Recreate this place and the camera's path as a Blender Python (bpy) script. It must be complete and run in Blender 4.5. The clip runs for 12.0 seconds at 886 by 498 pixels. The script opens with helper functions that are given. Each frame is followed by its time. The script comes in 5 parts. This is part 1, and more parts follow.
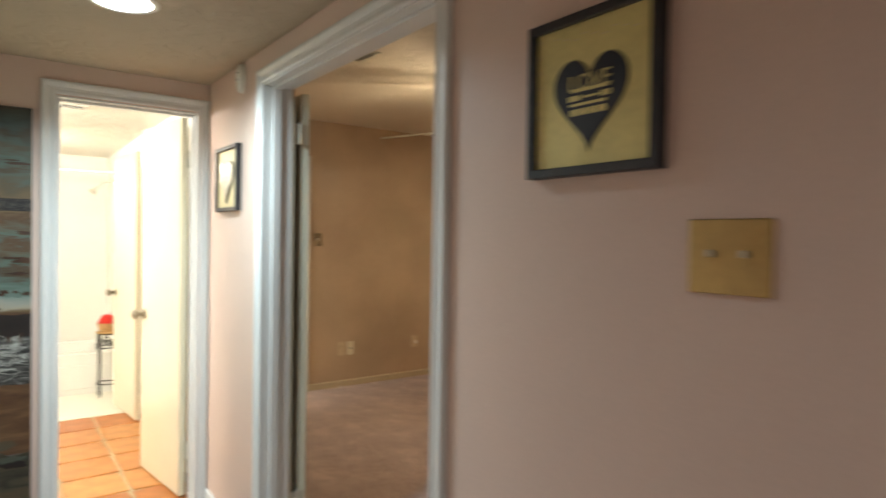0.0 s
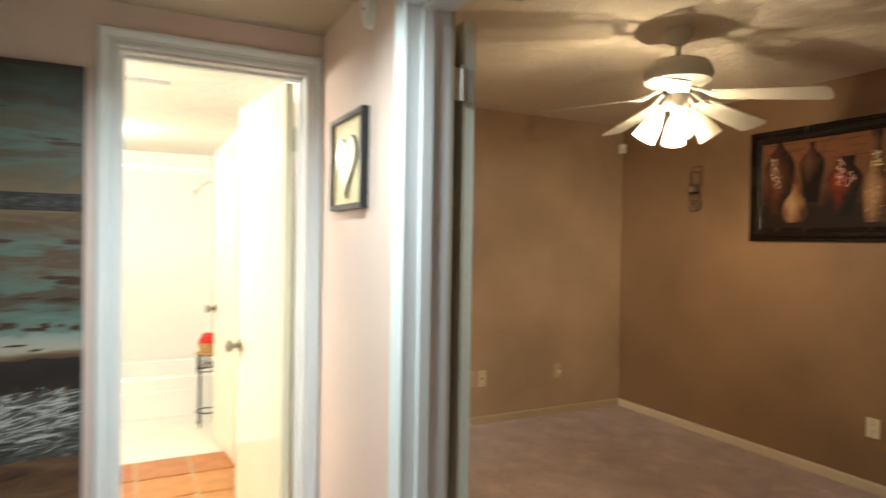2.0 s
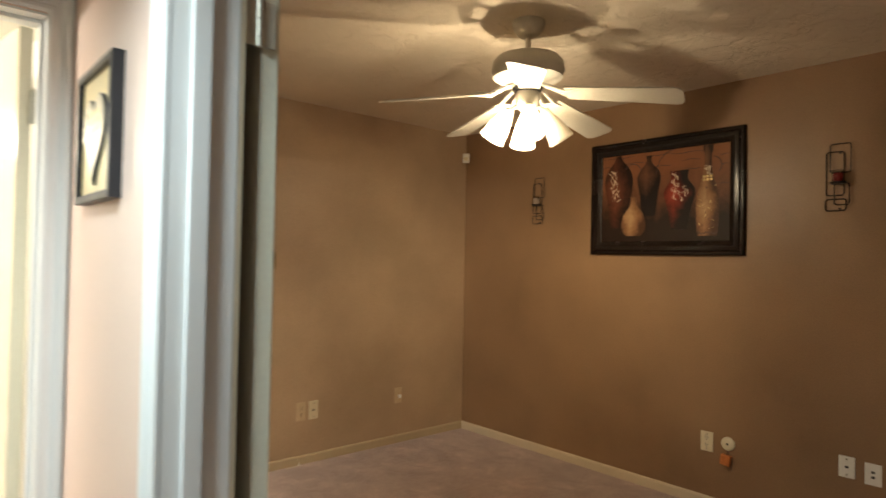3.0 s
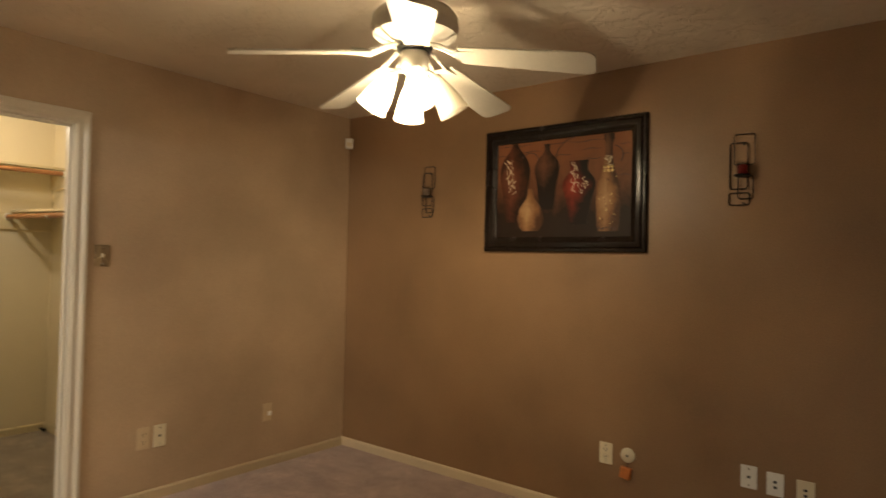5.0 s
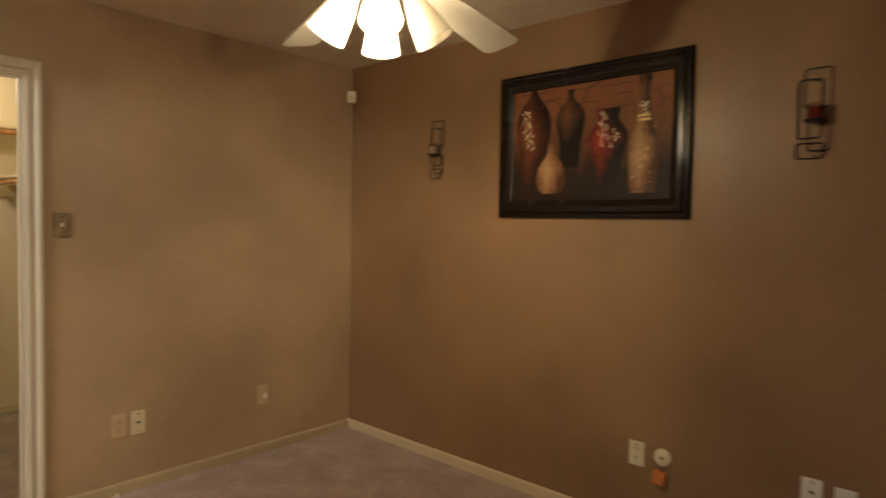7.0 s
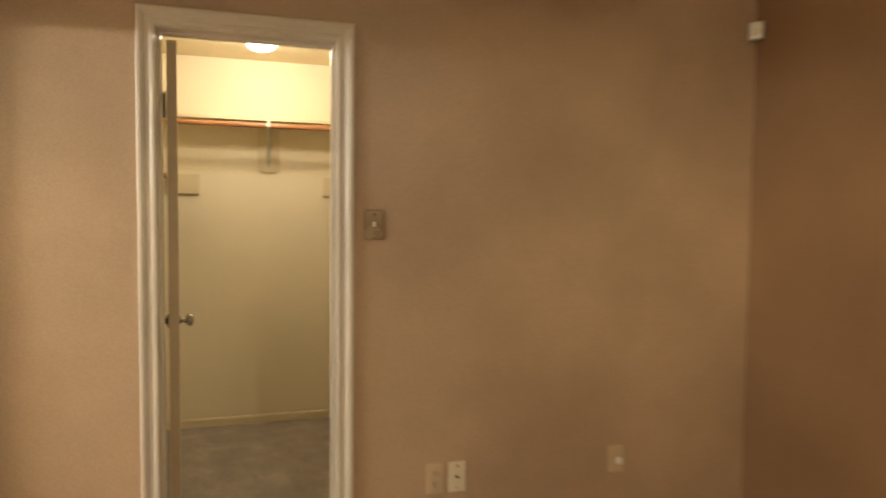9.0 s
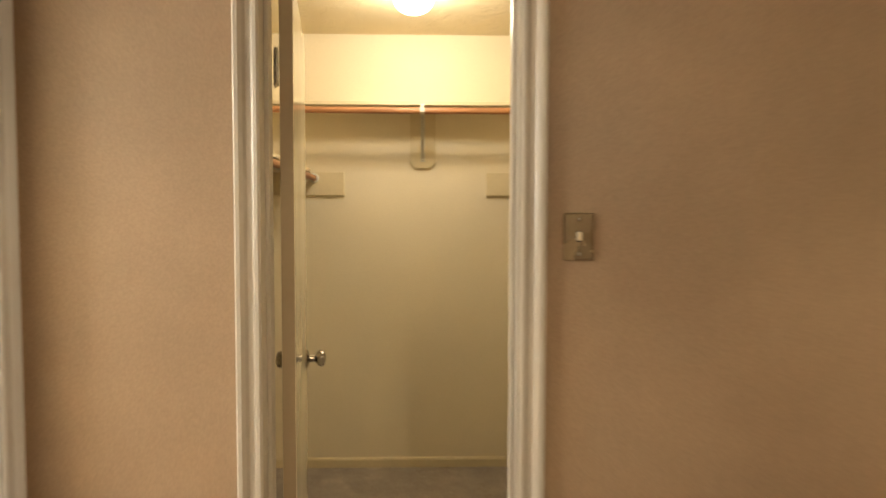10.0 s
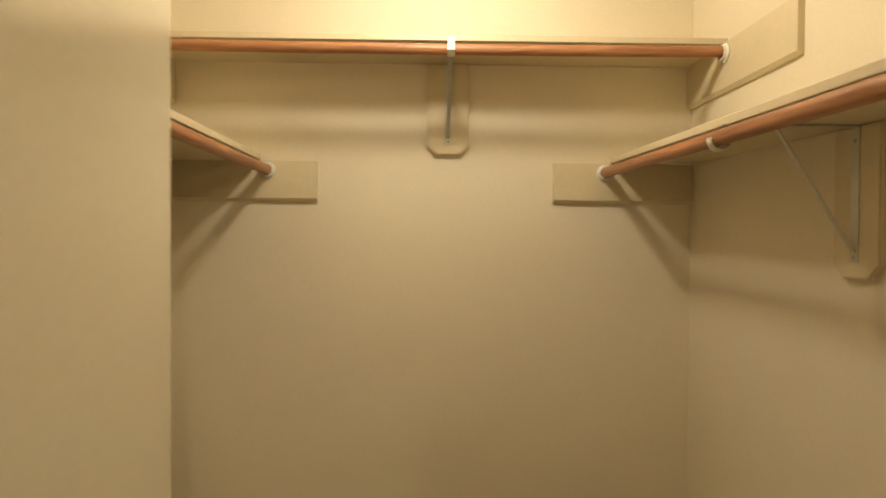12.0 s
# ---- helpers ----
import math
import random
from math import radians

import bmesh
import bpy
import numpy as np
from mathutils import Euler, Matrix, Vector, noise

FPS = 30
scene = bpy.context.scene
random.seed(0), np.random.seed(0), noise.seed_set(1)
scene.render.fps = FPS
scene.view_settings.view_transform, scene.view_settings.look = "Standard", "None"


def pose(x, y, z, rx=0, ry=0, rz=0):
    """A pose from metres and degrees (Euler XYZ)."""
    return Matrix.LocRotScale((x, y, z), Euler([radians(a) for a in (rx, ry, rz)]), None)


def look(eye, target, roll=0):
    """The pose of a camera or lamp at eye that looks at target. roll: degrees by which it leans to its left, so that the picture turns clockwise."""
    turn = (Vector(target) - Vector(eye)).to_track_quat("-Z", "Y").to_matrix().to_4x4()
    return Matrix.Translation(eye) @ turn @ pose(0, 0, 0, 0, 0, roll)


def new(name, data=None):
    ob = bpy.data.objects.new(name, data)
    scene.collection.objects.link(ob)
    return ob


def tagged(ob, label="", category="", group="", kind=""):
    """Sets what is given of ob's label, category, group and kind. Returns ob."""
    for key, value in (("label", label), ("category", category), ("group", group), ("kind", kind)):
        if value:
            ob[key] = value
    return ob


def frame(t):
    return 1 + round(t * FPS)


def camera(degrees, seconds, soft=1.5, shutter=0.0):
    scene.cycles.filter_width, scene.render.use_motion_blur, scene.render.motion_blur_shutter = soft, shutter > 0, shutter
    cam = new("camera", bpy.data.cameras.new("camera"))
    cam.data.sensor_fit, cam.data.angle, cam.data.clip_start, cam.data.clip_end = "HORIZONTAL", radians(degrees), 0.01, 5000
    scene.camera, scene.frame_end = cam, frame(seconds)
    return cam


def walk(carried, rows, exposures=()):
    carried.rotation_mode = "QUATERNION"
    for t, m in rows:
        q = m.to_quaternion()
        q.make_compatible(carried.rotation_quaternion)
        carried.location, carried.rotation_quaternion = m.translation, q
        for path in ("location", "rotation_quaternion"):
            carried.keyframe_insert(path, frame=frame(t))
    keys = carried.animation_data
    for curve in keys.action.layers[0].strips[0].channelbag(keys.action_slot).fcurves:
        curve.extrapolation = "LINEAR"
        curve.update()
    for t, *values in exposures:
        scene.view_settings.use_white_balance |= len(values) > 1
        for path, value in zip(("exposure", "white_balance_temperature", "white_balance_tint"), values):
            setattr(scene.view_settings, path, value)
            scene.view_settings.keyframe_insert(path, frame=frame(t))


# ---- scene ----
cam = camera(71.8, 12.0, shutter=0.7)
PATH = [
    (0, (0.572, 0.066, 1.4), (1.755, 1.679, 1.368), 0.9),
    (0.5, (0.631, 0.333, 1.414), (1.579, 2.094, 1.383), 0.6),
    (1, (0.707, 0.594, 1.42), (1.465, 2.444, 1.39), 0.6),
    (1.5, (0.769, 0.842, 1.413), (1.513, 2.699, 1.383), 0.6),
    (2, (0.846, 1.11, 1.416), (1.75, 2.894, 1.394), 0.9),
    (2.5, (1.004, 1.337, 1.403), (2.177, 2.956, 1.426), 1.0),
    (3, (1.141, 1.47, 1.4), (2.464, 2.97, 1.437), 1.1),
    (3.2, (1.198, 1.506, 1.393), (2.552, 2.978, 1.436), 0.9),
    (4.8, (1.461, 1.751, 1.397), (2.996, 3.033, 1.435), 1.1),
    (5, (1.512, 1.761, 1.387), (3.077, 3.006, 1.429), 1.3),
    (5.5, (1.611, 1.77, 1.392), (3.25, 2.915, 1.37), 1.2),
    (6, (1.739, 1.81, 1.4), (3.391, 2.935, 1.325), 1.2),
    (6.5, (1.85, 1.858, 1.412), (3.462, 3.04, 1.337), 1.2),
    (7, (1.998, 1.919, 1.413), (3.475, 3.264, 1.334), 1.0),
    (7.5, (2.156, 2.008, 1.406), (3.411, 3.563, 1.332), 1.1),
    (7.7, (2.225, 2.076, 1.396), (3.376, 3.71, 1.321), 1.0),
    (9.3, (2.557, 3.13, 1.399), (2.945, 5.09, 1.305), 0.4),
    (9.5, (2.558, 3.324, 1.412), (2.838, 5.302, 1.319), 0.3),
    (9.9, (2.552, 3.615, 1.416), (2.633, 5.611, 1.324), 0.2),
    (10.2, (2.557, 3.89, 1.413), (2.56, 5.888, 1.323), 0.1),
    (10.5, (2.544, 4.166, 1.408), (2.533, 6.164, 1.32), 0.2),
    (10.8, (2.479, 4.424, 1.404), (2.472, 6.422, 1.319), 0.3),
    (11, (2.447, 4.606, 1.4), (2.435, 6.604, 1.33), 0.2),
    (11.4, (2.441, 4.837, 1.402), (2.439, 6.836, 1.35), 0.2),
    (12, (2.463, 5.062, 1.425), (2.504, 7.061, 1.393), 0.4),
]
walk(cam, [(t, look(eye, target, roll)) for t, eye, target, roll in PATH], exposures=[(0.0, 0.0, 6700, 10), (1.0, -0.05, 6700, 10), (2.5, -0.03, 6800, 10), (5.0, -0.26, 7150, 10), (7.0, -0.28, 7150, 10), (9.3, 0.05, 7000, 10), (10.0, 0.05, 6950, 10), (11.0, 0.0, 6850, 10), (12.0, -0.05, 6550, 10)])

# ---- light ----
world = bpy.data.worlds.new("world")
world.use_nodes = True
scene.world = world
world.node_tree.nodes["Background"].inputs[0].default_value = (0.02, 0.022, 0.03, 1)
world.node_tree.nodes["Background"].inputs[1].default_value = 0.3

FAN = (3.147, 3.212)
LAMP_FAN, LAMP_HALL, LAMP_BATH, LAMP_CLOSET = 20.0, 28.0, 12.5, 15.0
WARM, COOL, BATHC = (1.0, 0.82, 0.57), (0.72, 0.91, 1.0), (1.0, 0.97, 0.90)


def lamp(name, place, watts, colour, radius=0.03):
    data = bpy.data.lights.new(name, "POINT")
    data.energy, data.color, data.shadow_soft_size = watts, colour, radius
    ob = new(name, data)
    ob.location = place
    return ob


SHADES = [(228, 0.4), (138, 1.5), (48, 0.9), (318, 0)]   # azimuth and share of each bulb; one is out
for az, on in SHADES:
    if on:
        a = radians(az)
        lamp("bulb_light", (FAN[0] + 0.104 * math.cos(a), FAN[1] + 0.104 * math.sin(a), 1.966), LAMP_FAN * on, WARM, 0.008)
# added spot, not a bulb of the fan: brightens the east wall and corner
data = bpy.data.lights.new("added_wall_spot", "SPOT")
data.energy, data.color, data.shadow_soft_size, data.spot_size, data.spot_blend = LAMP_FAN * 2.6, WARM, 0.012, radians(125), 1.0
new("added_wall_spot", data).matrix_world = look((FAN[0] + 0.15 * math.cos(radians(52)), FAN[1] + 0.15 * math.sin(radians(52)), 1.96), (FAN[0] + 3 * math.cos(radians(32)), FAN[1] + 3 * math.sin(radians(32)), 1.5))
lamp("closet_light", (2.487, 6.40, 2.32), LAMP_CLOSET, (1.0, 0.88, 0.70), 0.06)


def area(name, place, size, watts, colour, rot=(0, 0, 0), size_y=None, spread=180):
    data = bpy.data.lights.new(name, "AREA")
    data.shape, data.size, data.energy, data.color, data.spread = "DISK", size, watts, colour, radians(spread)
    if size_y:
        data.shape, data.size_y = "RECTANGLE", size_y
    ob = new(name, data)
    ob.matrix_world = pose(*place, *rot)
    return ob


# hall's recessed downlight; the second, further back, is added unseen to brighten the walls
for y, share in ((2.37, 1.0), (-0.75, 0.18)):
    area("downlight_lamp", (0.92, y, 2.197), 0.15, LAMP_HALL * share, COOL, spread=152)
lamp("bathroom_light", (0.58, 5.80, 2.055), LAMP_BATH, BATHC, 0.06)
# unseen vanity lamps, assumed on the bathroom's west wall to light it
area("assumed_vanity_lamp", (-0.42, 4.20, 1.98), 0.13, LAMP_BATH * 4.2, BATHC, (0, -78, 0), 1.1)

# ---- materials ----


def nodes_of(name):
    m = bpy.data.materials.new(name)
    m.use_nodes = True
    nt = m.node_tree
    return m, nt, nt.nodes["Principled BSDF"]


def add(nt, kind, **values):
    n = nt.nodes.new(kind)
    for k, v in values.items():
        n.inputs[k].default_value = v
    return n


def ramp(nt, fac, stops):
    n = nt.nodes.new("ShaderNodeValToRGB")
    e = n.color_ramp.elements
    while len(e) < len(stops):
        e.new(0.5)
    for i, (p, c) in enumerate(stops):
        e[i].position, e[i].color = p, (*c, 1) if len(c) == 3 else c
    nt.links.new(fac, n.inputs[0])
    return n.outputs[0]


def coords(nt, which="Object", scale=(1, 1, 1), generated=None):
    tc = nt.nodes.new("ShaderNodeTexCoord")
    mp = nt.nodes.new("ShaderNodeMapping")
    mp.inputs["Scale"].default_value = scale
    nt.links.new(tc.outputs[which], mp.inputs[0])
    return mp.outputs[0]


def tint(c, k):
    return tuple(min(1.0, v * k) for v in c)


def surface(name, colour, rough=0.5, spread=0.08, large=1.2, fine=120.0, bump=0.1, distance=0.002, metal=0.0,
            stain=None, scale=(1, 1, 1), coat=0.0, detail=4.0, spec=0.5):
    """A procedural surface: mottled colour at two sizes, uneven gloss and fine relief."""
    m, nt, b = nodes_of(name)
    co = coords(nt, "Object", scale)
    big, small = add(nt, "ShaderNodeTexNoise", Scale=large, Detail=5.0), add(nt, "ShaderNodeTexNoise", Scale=fine, Detail=detail)
    for n in (big, small):
        nt.links.new(co, n.inputs["Vector"])
    c1 = ramp(nt, big.outputs[0], [(0.3, tint(colour, 1 - spread)), (0.7, tint(colour, 1 + spread))])
    if stain:
        c1 = ramp(nt, big.outputs[0], [(0.3, stain), (0.55, colour), (0.75, tint(colour, 1 + spread))])
    c2 = ramp(nt, small.outputs[0], [(0.3, (1 - spread,) * 3), (0.7, (1, 1, 1))])
    mix = nt.nodes.new("ShaderNodeMixRGB")
    mix.blend_type, mix.inputs[0].default_value = "MULTIPLY", 1.0
    nt.links.new(c1, mix.inputs[1]), nt.links.new(c2, mix.inputs[2])
    nt.links.new(mix.outputs[0], b.inputs["Base Color"])
    r = ramp(nt, big.outputs[0], [(0.3, (max(0.02, rough - 0.06),) * 3), (0.7, (min(1, rough + 0.06),) * 3)])
    nt.links.new(r, b.inputs["Roughness"])
    bp = add(nt, "ShaderNodeBump", Strength=bump, Distance=distance)
    nt.links.new(small.outputs[0], bp.inputs["Height"]), nt.links.new(bp.outputs[0], b.inputs["Normal"])
    b.inputs["Metallic"].default_value = metal
    b.inputs["Specular IOR Level"].default_value = spec
    b.inputs["Coat Weight"].default_value = coat
    return m


def ceiling_mat(name, colour):
    """Painted ceiling with a hand-thrown, knocked-down plaster texture."""
    m, nt, b = nodes_of(name)
    co = coords(nt)
    n1, n2 = add(nt, "ShaderNodeTexNoise", Scale=11.0, Detail=6.0, Roughness=0.62, Distortion=0.8), add(nt, "ShaderNodeTexNoise", Scale=1.3, Detail=3.0)
    for n in (n1, n2):
        nt.links.new(co, n.inputs["Vector"])
    h = ramp(nt, n1.outputs[0], [(0.44, (0, 0, 0)), (0.52, (0.8, 0.8, 0.8)), (0.7, (1, 1, 1))])
    nt.links.new(ramp(nt, n2.outputs[0], [(0.3, tint(colour, 0.92)), (0.7, tint(colour, 1.04))]), b.inputs["Base Color"])
    bp = add(nt, "ShaderNodeBump", Strength=0.55, Distance=0.006)
    nt.links.new(h, bp.inputs["Height"]), nt.links.new(bp.outputs[0], b.inputs["Normal"])
    b.inputs["Roughness"].default_value = 0.75
    return m


def carpet_mat(name, colour):
    m, nt, b = nodes_of(name)
    co = coords(nt)
    streak = coords(nt, "Object", (1.5, 1.15, 1))
    pile = add(nt, "ShaderNodeTexNoise", Scale=260.0, Detail=3.0)
    tuft = add(nt, "ShaderNodeTexNoise", Scale=34.0, Detail=6.0, Roughness=0.7)
    tread = add(nt, "ShaderNodeTexNoise", Scale=3.6, Detail=7.0, Roughness=0.66, Distortion=0.15)
    nt.links.new(co, pile.inputs["Vector"]), nt.links.new(streak, tread.inputs["Vector"]), nt.links.new(co, tuft.inputs["Vector"])
    c = ramp(nt, tread.outputs[0], [(0.36, tint(colour, 0.86)), (0.48, tint(colour, 0.97)), (0.56, tint(colour, 1.06)), (0.64, tint(colour, 1.24))])
    c2 = ramp(nt, pile.outputs[0], [(0.3, (0.72, 0.7, 0.7)), (0.65, (1, 1, 1))])
    c3 = ramp(nt, tuft.outputs[0], [(0.3, (0.8, 0.78, 0.78)), (0.65, (1, 1, 1))])
    for k in (c2, c3):
        mix = nt.nodes.new("ShaderNodeMixRGB")
        mix.blend_type, mix.inputs[0].default_value = "MULTIPLY", 1.0
        nt.links.new(c, mix.inputs[1]), nt.links.new(k, mix.inputs[2])
        c = mix.outputs[0]
    nt.links.new(c, b.inputs["Base Color"])
    bp = add(nt, "ShaderNodeBump", Strength=0.8, Distance=0.008)
    nt.links.new(pile.outputs[0], bp.inputs["Height"])
    bp2 = add(nt, "ShaderNodeBump", Strength=0.5, Distance=0.012)
    nt.links.new(tuft.outputs[0], bp2.inputs["Height"]), nt.links.new(bp.outputs[0], bp2.inputs["Normal"])
    nt.links.new(bp2.outputs[0], b.inputs["Normal"])
    b.inputs["Roughness"].default_value = 0.95
    b.inputs["Specular IOR Level"].default_value = 0.1
    b.inputs["Sheen Weight"].default_value = 0.25
    return m


def tile_mat(name):
    m, nt, b = nodes_of(name)
    oi = nt.nodes.new("ShaderNodeObjectInfo")
    co = coords(nt)
    n = add(nt, "ShaderNodeTexNoise", Scale=9.0, Detail=6.0)
    nt.links.new(co, n.inputs["Vector"])
    base = ramp(nt, oi.outputs["Random"], [(0.0, (0.42, 0.13, 0.035)), (0.4, (0.58, 0.22, 0.06)), (0.75, (0.64, 0.29, 0.09)), (1.0, (0.5, 0.17, 0.06))])
    var = ramp(nt, n.outputs[0], [(0.3, (0.7, 0.66, 0.6)), (0.7, (1, 1, 1))])
    mix = nt.nodes.new("ShaderNodeMixRGB")
    mix.blend_type, mix.inputs[0].default_value = "MULTIPLY", 1.0
    nt.links.new(base, mix.inputs[1]), nt.links.new(var, mix.inputs[2]), nt.links.new(mix.outputs[0], b.inputs["Base Color"])
    bp = add(nt, "ShaderNodeBump", Strength=0.3, Distance=0.004)
    nt.links.new(n.outputs[0], bp.inputs["Height"]), nt.links.new(bp.outputs[0], b.inputs["Normal"])
    b.inputs["Roughness"].default_value = 0.35
    return m


def glow(name, colour, strength):
    m, nt, b = nodes_of(name)
    b.inputs["Base Color"].default_value = (0.9, 0.9, 0.88, 1)
    b.inputs["Emission Color"].default_value = (*colour, 1)
    b.inputs["Emission Strength"].default_value = strength
    return m


def frosted(name, colour, glowing, clearness):
    """Frosted shade glass: part of the light goes straight through, the rest is spread."""
    m, nt, b = nodes_of(name)
    out = nt.nodes["Material Output"]
    b.inputs["Base Color"].default_value = (0.86, 0.84, 0.78, 1)
    b.inputs["Roughness"].default_value = 0.3
    b.inputs["Emission Color"].default_value = (*colour, 1)
    b.inputs["Emission Strength"].default_value = glowing
    clear, spread, m1, m2 = (nt.nodes.new(k) for k in (
        "ShaderNodeBsdfTransparent", "ShaderNodeBsdfTranslucent", "ShaderNodeMixShader", "ShaderNodeMixShader"))
    spread.inputs[0].default_value = (0.9, 0.86, 0.78, 1)
    m1.inputs[0].default_value, m2.inputs[0].default_value = 0.5, clearness
    nt.links.new(b.outputs[0], m1.inputs[1]), nt.links.new(spread.outputs[0], m1.inputs[2])
    nt.links.new(m1.outputs[0], m2.inputs[1]), nt.links.new(clear.outputs[0], m2.inputs[2])
    nt.links.new(m2.outputs[0], out.inputs[0])
    return m


def wood_mat(name, dark, light, rough=0.4):
    m, nt, b = nodes_of(name)
    co = coords(nt, "Object", (1, 14, 14))
    n = add(nt, "ShaderNodeTexNoise", Scale=5.0, Detail=6.0, Distortion=0.7)
    nt.links.new(co, n.inputs["Vector"])
    nt.links.new(ramp(nt, n.outputs[0], [(0.35, dark), (0.6, light)]), b.inputs["Base Color"])
    bp = add(nt, "ShaderNodeBump", Strength=0.15, Distance=0.001)
    nt.links.new(n.outputs[0], bp.inputs["Height"]), nt.links.new(bp.outputs[0], b.inputs["Normal"])
    b.inputs["Roughness"].default_value = rough
    return m


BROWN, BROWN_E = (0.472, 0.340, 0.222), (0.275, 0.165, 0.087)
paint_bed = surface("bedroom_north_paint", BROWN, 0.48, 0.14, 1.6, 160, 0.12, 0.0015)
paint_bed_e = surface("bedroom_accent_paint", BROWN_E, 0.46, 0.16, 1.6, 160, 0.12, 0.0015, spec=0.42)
paint_hall = surface("hall_paint", (0.78, 0.60, 0.51), 0.5, 0.05, 0.9, 150, 0.12, 0.0015)
paint_closet = surface("closet_paint", (0.82, 0.73, 0.54), 0.55, 0.05, 0.9, 150, 0.12, 0.0015)
paint_bath = surface("bathroom_paint", (0.86, 0.84, 0.76), 0.5, 0.03, 0.9, 150, 0.1, 0.0015)
trim_white = surface("trim_paint", (0.76, 0.77, 0.76), 0.34, 0.012, 3, 40, 0.0, 0.0005)
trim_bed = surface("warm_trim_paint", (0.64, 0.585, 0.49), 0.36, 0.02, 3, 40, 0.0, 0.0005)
bifold_paint = surface("dull_green_door_paint", (0.34, 0.335, 0.25), 0.42, 0.05, 1.5, 80, 0.06, 0.001)
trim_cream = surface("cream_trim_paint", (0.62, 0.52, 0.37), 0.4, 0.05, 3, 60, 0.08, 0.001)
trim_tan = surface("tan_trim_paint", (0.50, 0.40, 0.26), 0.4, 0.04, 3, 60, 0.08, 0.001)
trim_closet = surface("closet_trim_paint", (0.71, 0.61, 0.40), 0.45, 0.05, 3, 60, 0.08, 0.001)
door_cream = surface("cream_door_paint", (0.80, 0.74, 0.56), 0.12, 0.04, 1.5, 80, 0.0, 0.0005)
door_dull = surface("greenish_door_paint", (0.78, 0.80, 0.67), 0.4, 0.05, 1.5, 80, 0.06, 0.001)
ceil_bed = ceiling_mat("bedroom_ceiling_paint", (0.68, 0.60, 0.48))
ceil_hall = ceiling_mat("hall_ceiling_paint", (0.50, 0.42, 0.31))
ceil_bath = ceiling_mat("bathroom_ceiling_paint", (0.85, 0.82, 0.73))
ceil_closet = ceiling_mat("closet_ceiling_paint", (0.72, 0.62, 0.42))
carpet = carpet_mat("carpet", (0.54, 0.41, 0.365))
carpet_closet = carpet_mat("closet_carpet", (0.46, 0.40, 0.33))
terracotta = tile_mat("terracotta")
grout = surface("grout", (0.50, 0.40, 0.25), 0.9, 0.15, 6, 90, 0.3, 0.002)
vinyl = surface("white_floor", (0.82, 0.78, 0.66), 0.35, 0.04, 2, 60, 0.05, 0.001)
porcelain = surface("porcelain", (0.86, 0.85, 0.80), 0.12, 0.02, 1, 30, 0.02, 0.001)
surround = surface("tub_surround", (0.86, 0.84, 0.78), 0.2, 0.02, 1, 30, 0.02, 0.001)
fan_white = surface("fan_white", (0.62, 0.59, 0.52), 0.35, 0.04, 3, 60, 0.05, 0.001)
blade_white = surface("blade_white", (0.56, 0.53, 0.45), 0.42, 0.06, 4, 60, 0.05, 0.001)
nickel = surface("aged_nickel", (0.42, 0.38, 0.32), 0.28, 0.12, 8, 80, 0.05, 0.001, metal=1.0)
brass = surface("brass", (0.52, 0.38, 0.16), 0.32, 0.12, 8, 80, 0.08, 0.001, metal=0.85)
steel = surface("painted_steel", (0.62, 0.60, 0.50), 0.35, 0.08, 8, 80, 0.05, 0.001, metal=0.3)
ivory = surface("ivory_plastic", (0.70, 0.63, 0.46), 0.35, 0.04, 8, 80, 0.02, 0.001)
white_plastic = surface("white_plastic", (0.80, 0.79, 0.74), 0.35, 0.03, 8, 80, 0.02, 0.001)
aged_plate = surface("antique_bronze_plate", (0.42, 0.32, 0.19), 0.25, 0.08, 12, 80, 0.03, 0.001, metal=0.55)
almond = surface("painted_over_plate", (0.58, 0.45, 0.29), 0.4, 0.06, 8, 80, 0.05, 0.001)
# near-black for dark parts and for the shade inside slots, gaps and openings
dark_slot = surface("dark_slot", (0.03, 0.028, 0.025), 0.6, 0.05, 8, 80, 0.02, 0.001)
iron = surface("black_iron", (0.025, 0.02, 0.018), 0.45, 0.2, 20, 160, 0.2, 0.001, metal=0.5)
frame_black = surface("dark_frame_wood", (0.010, 0.0055, 0.004), 0.24, 0.3, 6, 90, 0.0, 0.0005, coat=0.0, spec=0.28)
frame_black_matte = surface("black_frame", (0.018, 0.018, 0.022), 0.4, 0.2, 6, 90, 0.1, 0.001)
gold_leaf = surface("gold_leaf_print", (0.76, 0.66, 0.28), 0.38, 0.10, 9, 70, 0.2, 0.001, metal=0.2)
cream_leaf = surface("pale_gold_print", (0.74, 0.63, 0.36), 0.4, 0.1, 9, 70, 0.2, 0.001, metal=0.15)
heart_black = surface("black_heart", (0.012, 0.016, 0.028), 0.4, 0.2, 9, 70, 0.05, 0.001)
heart_silver = surface("silver_heart", (0.62, 0.56, 0.42), 0.3, 0.15, 9, 70, 0.1, 0.001, metal=0.4)
rod_wood = wood_mat("rod_wood", (0.30, 0.125, 0.052), (0.45, 0.21, 0.092), 0.4)
rod_white = surface("rod_socket_plastic", (0.80, 0.78, 0.68), 0.35, 0.03, 8, 80, 0.02, 0.001)
red_wax = surface("red_wax", (0.42, 0.03, 0.025), 0.4, 0.1, 8, 80, 0.03, 0.001)
pale_wax = surface("pale_wax", (0.78, 0.66, 0.55), 0.35, 0.1, 8, 80, 0.03, 0.001)
red_towel = surface("red_towel", (0.62, 0.03, 0.02), 0.9, 0.2, 20, 200, 0.6, 0.004)
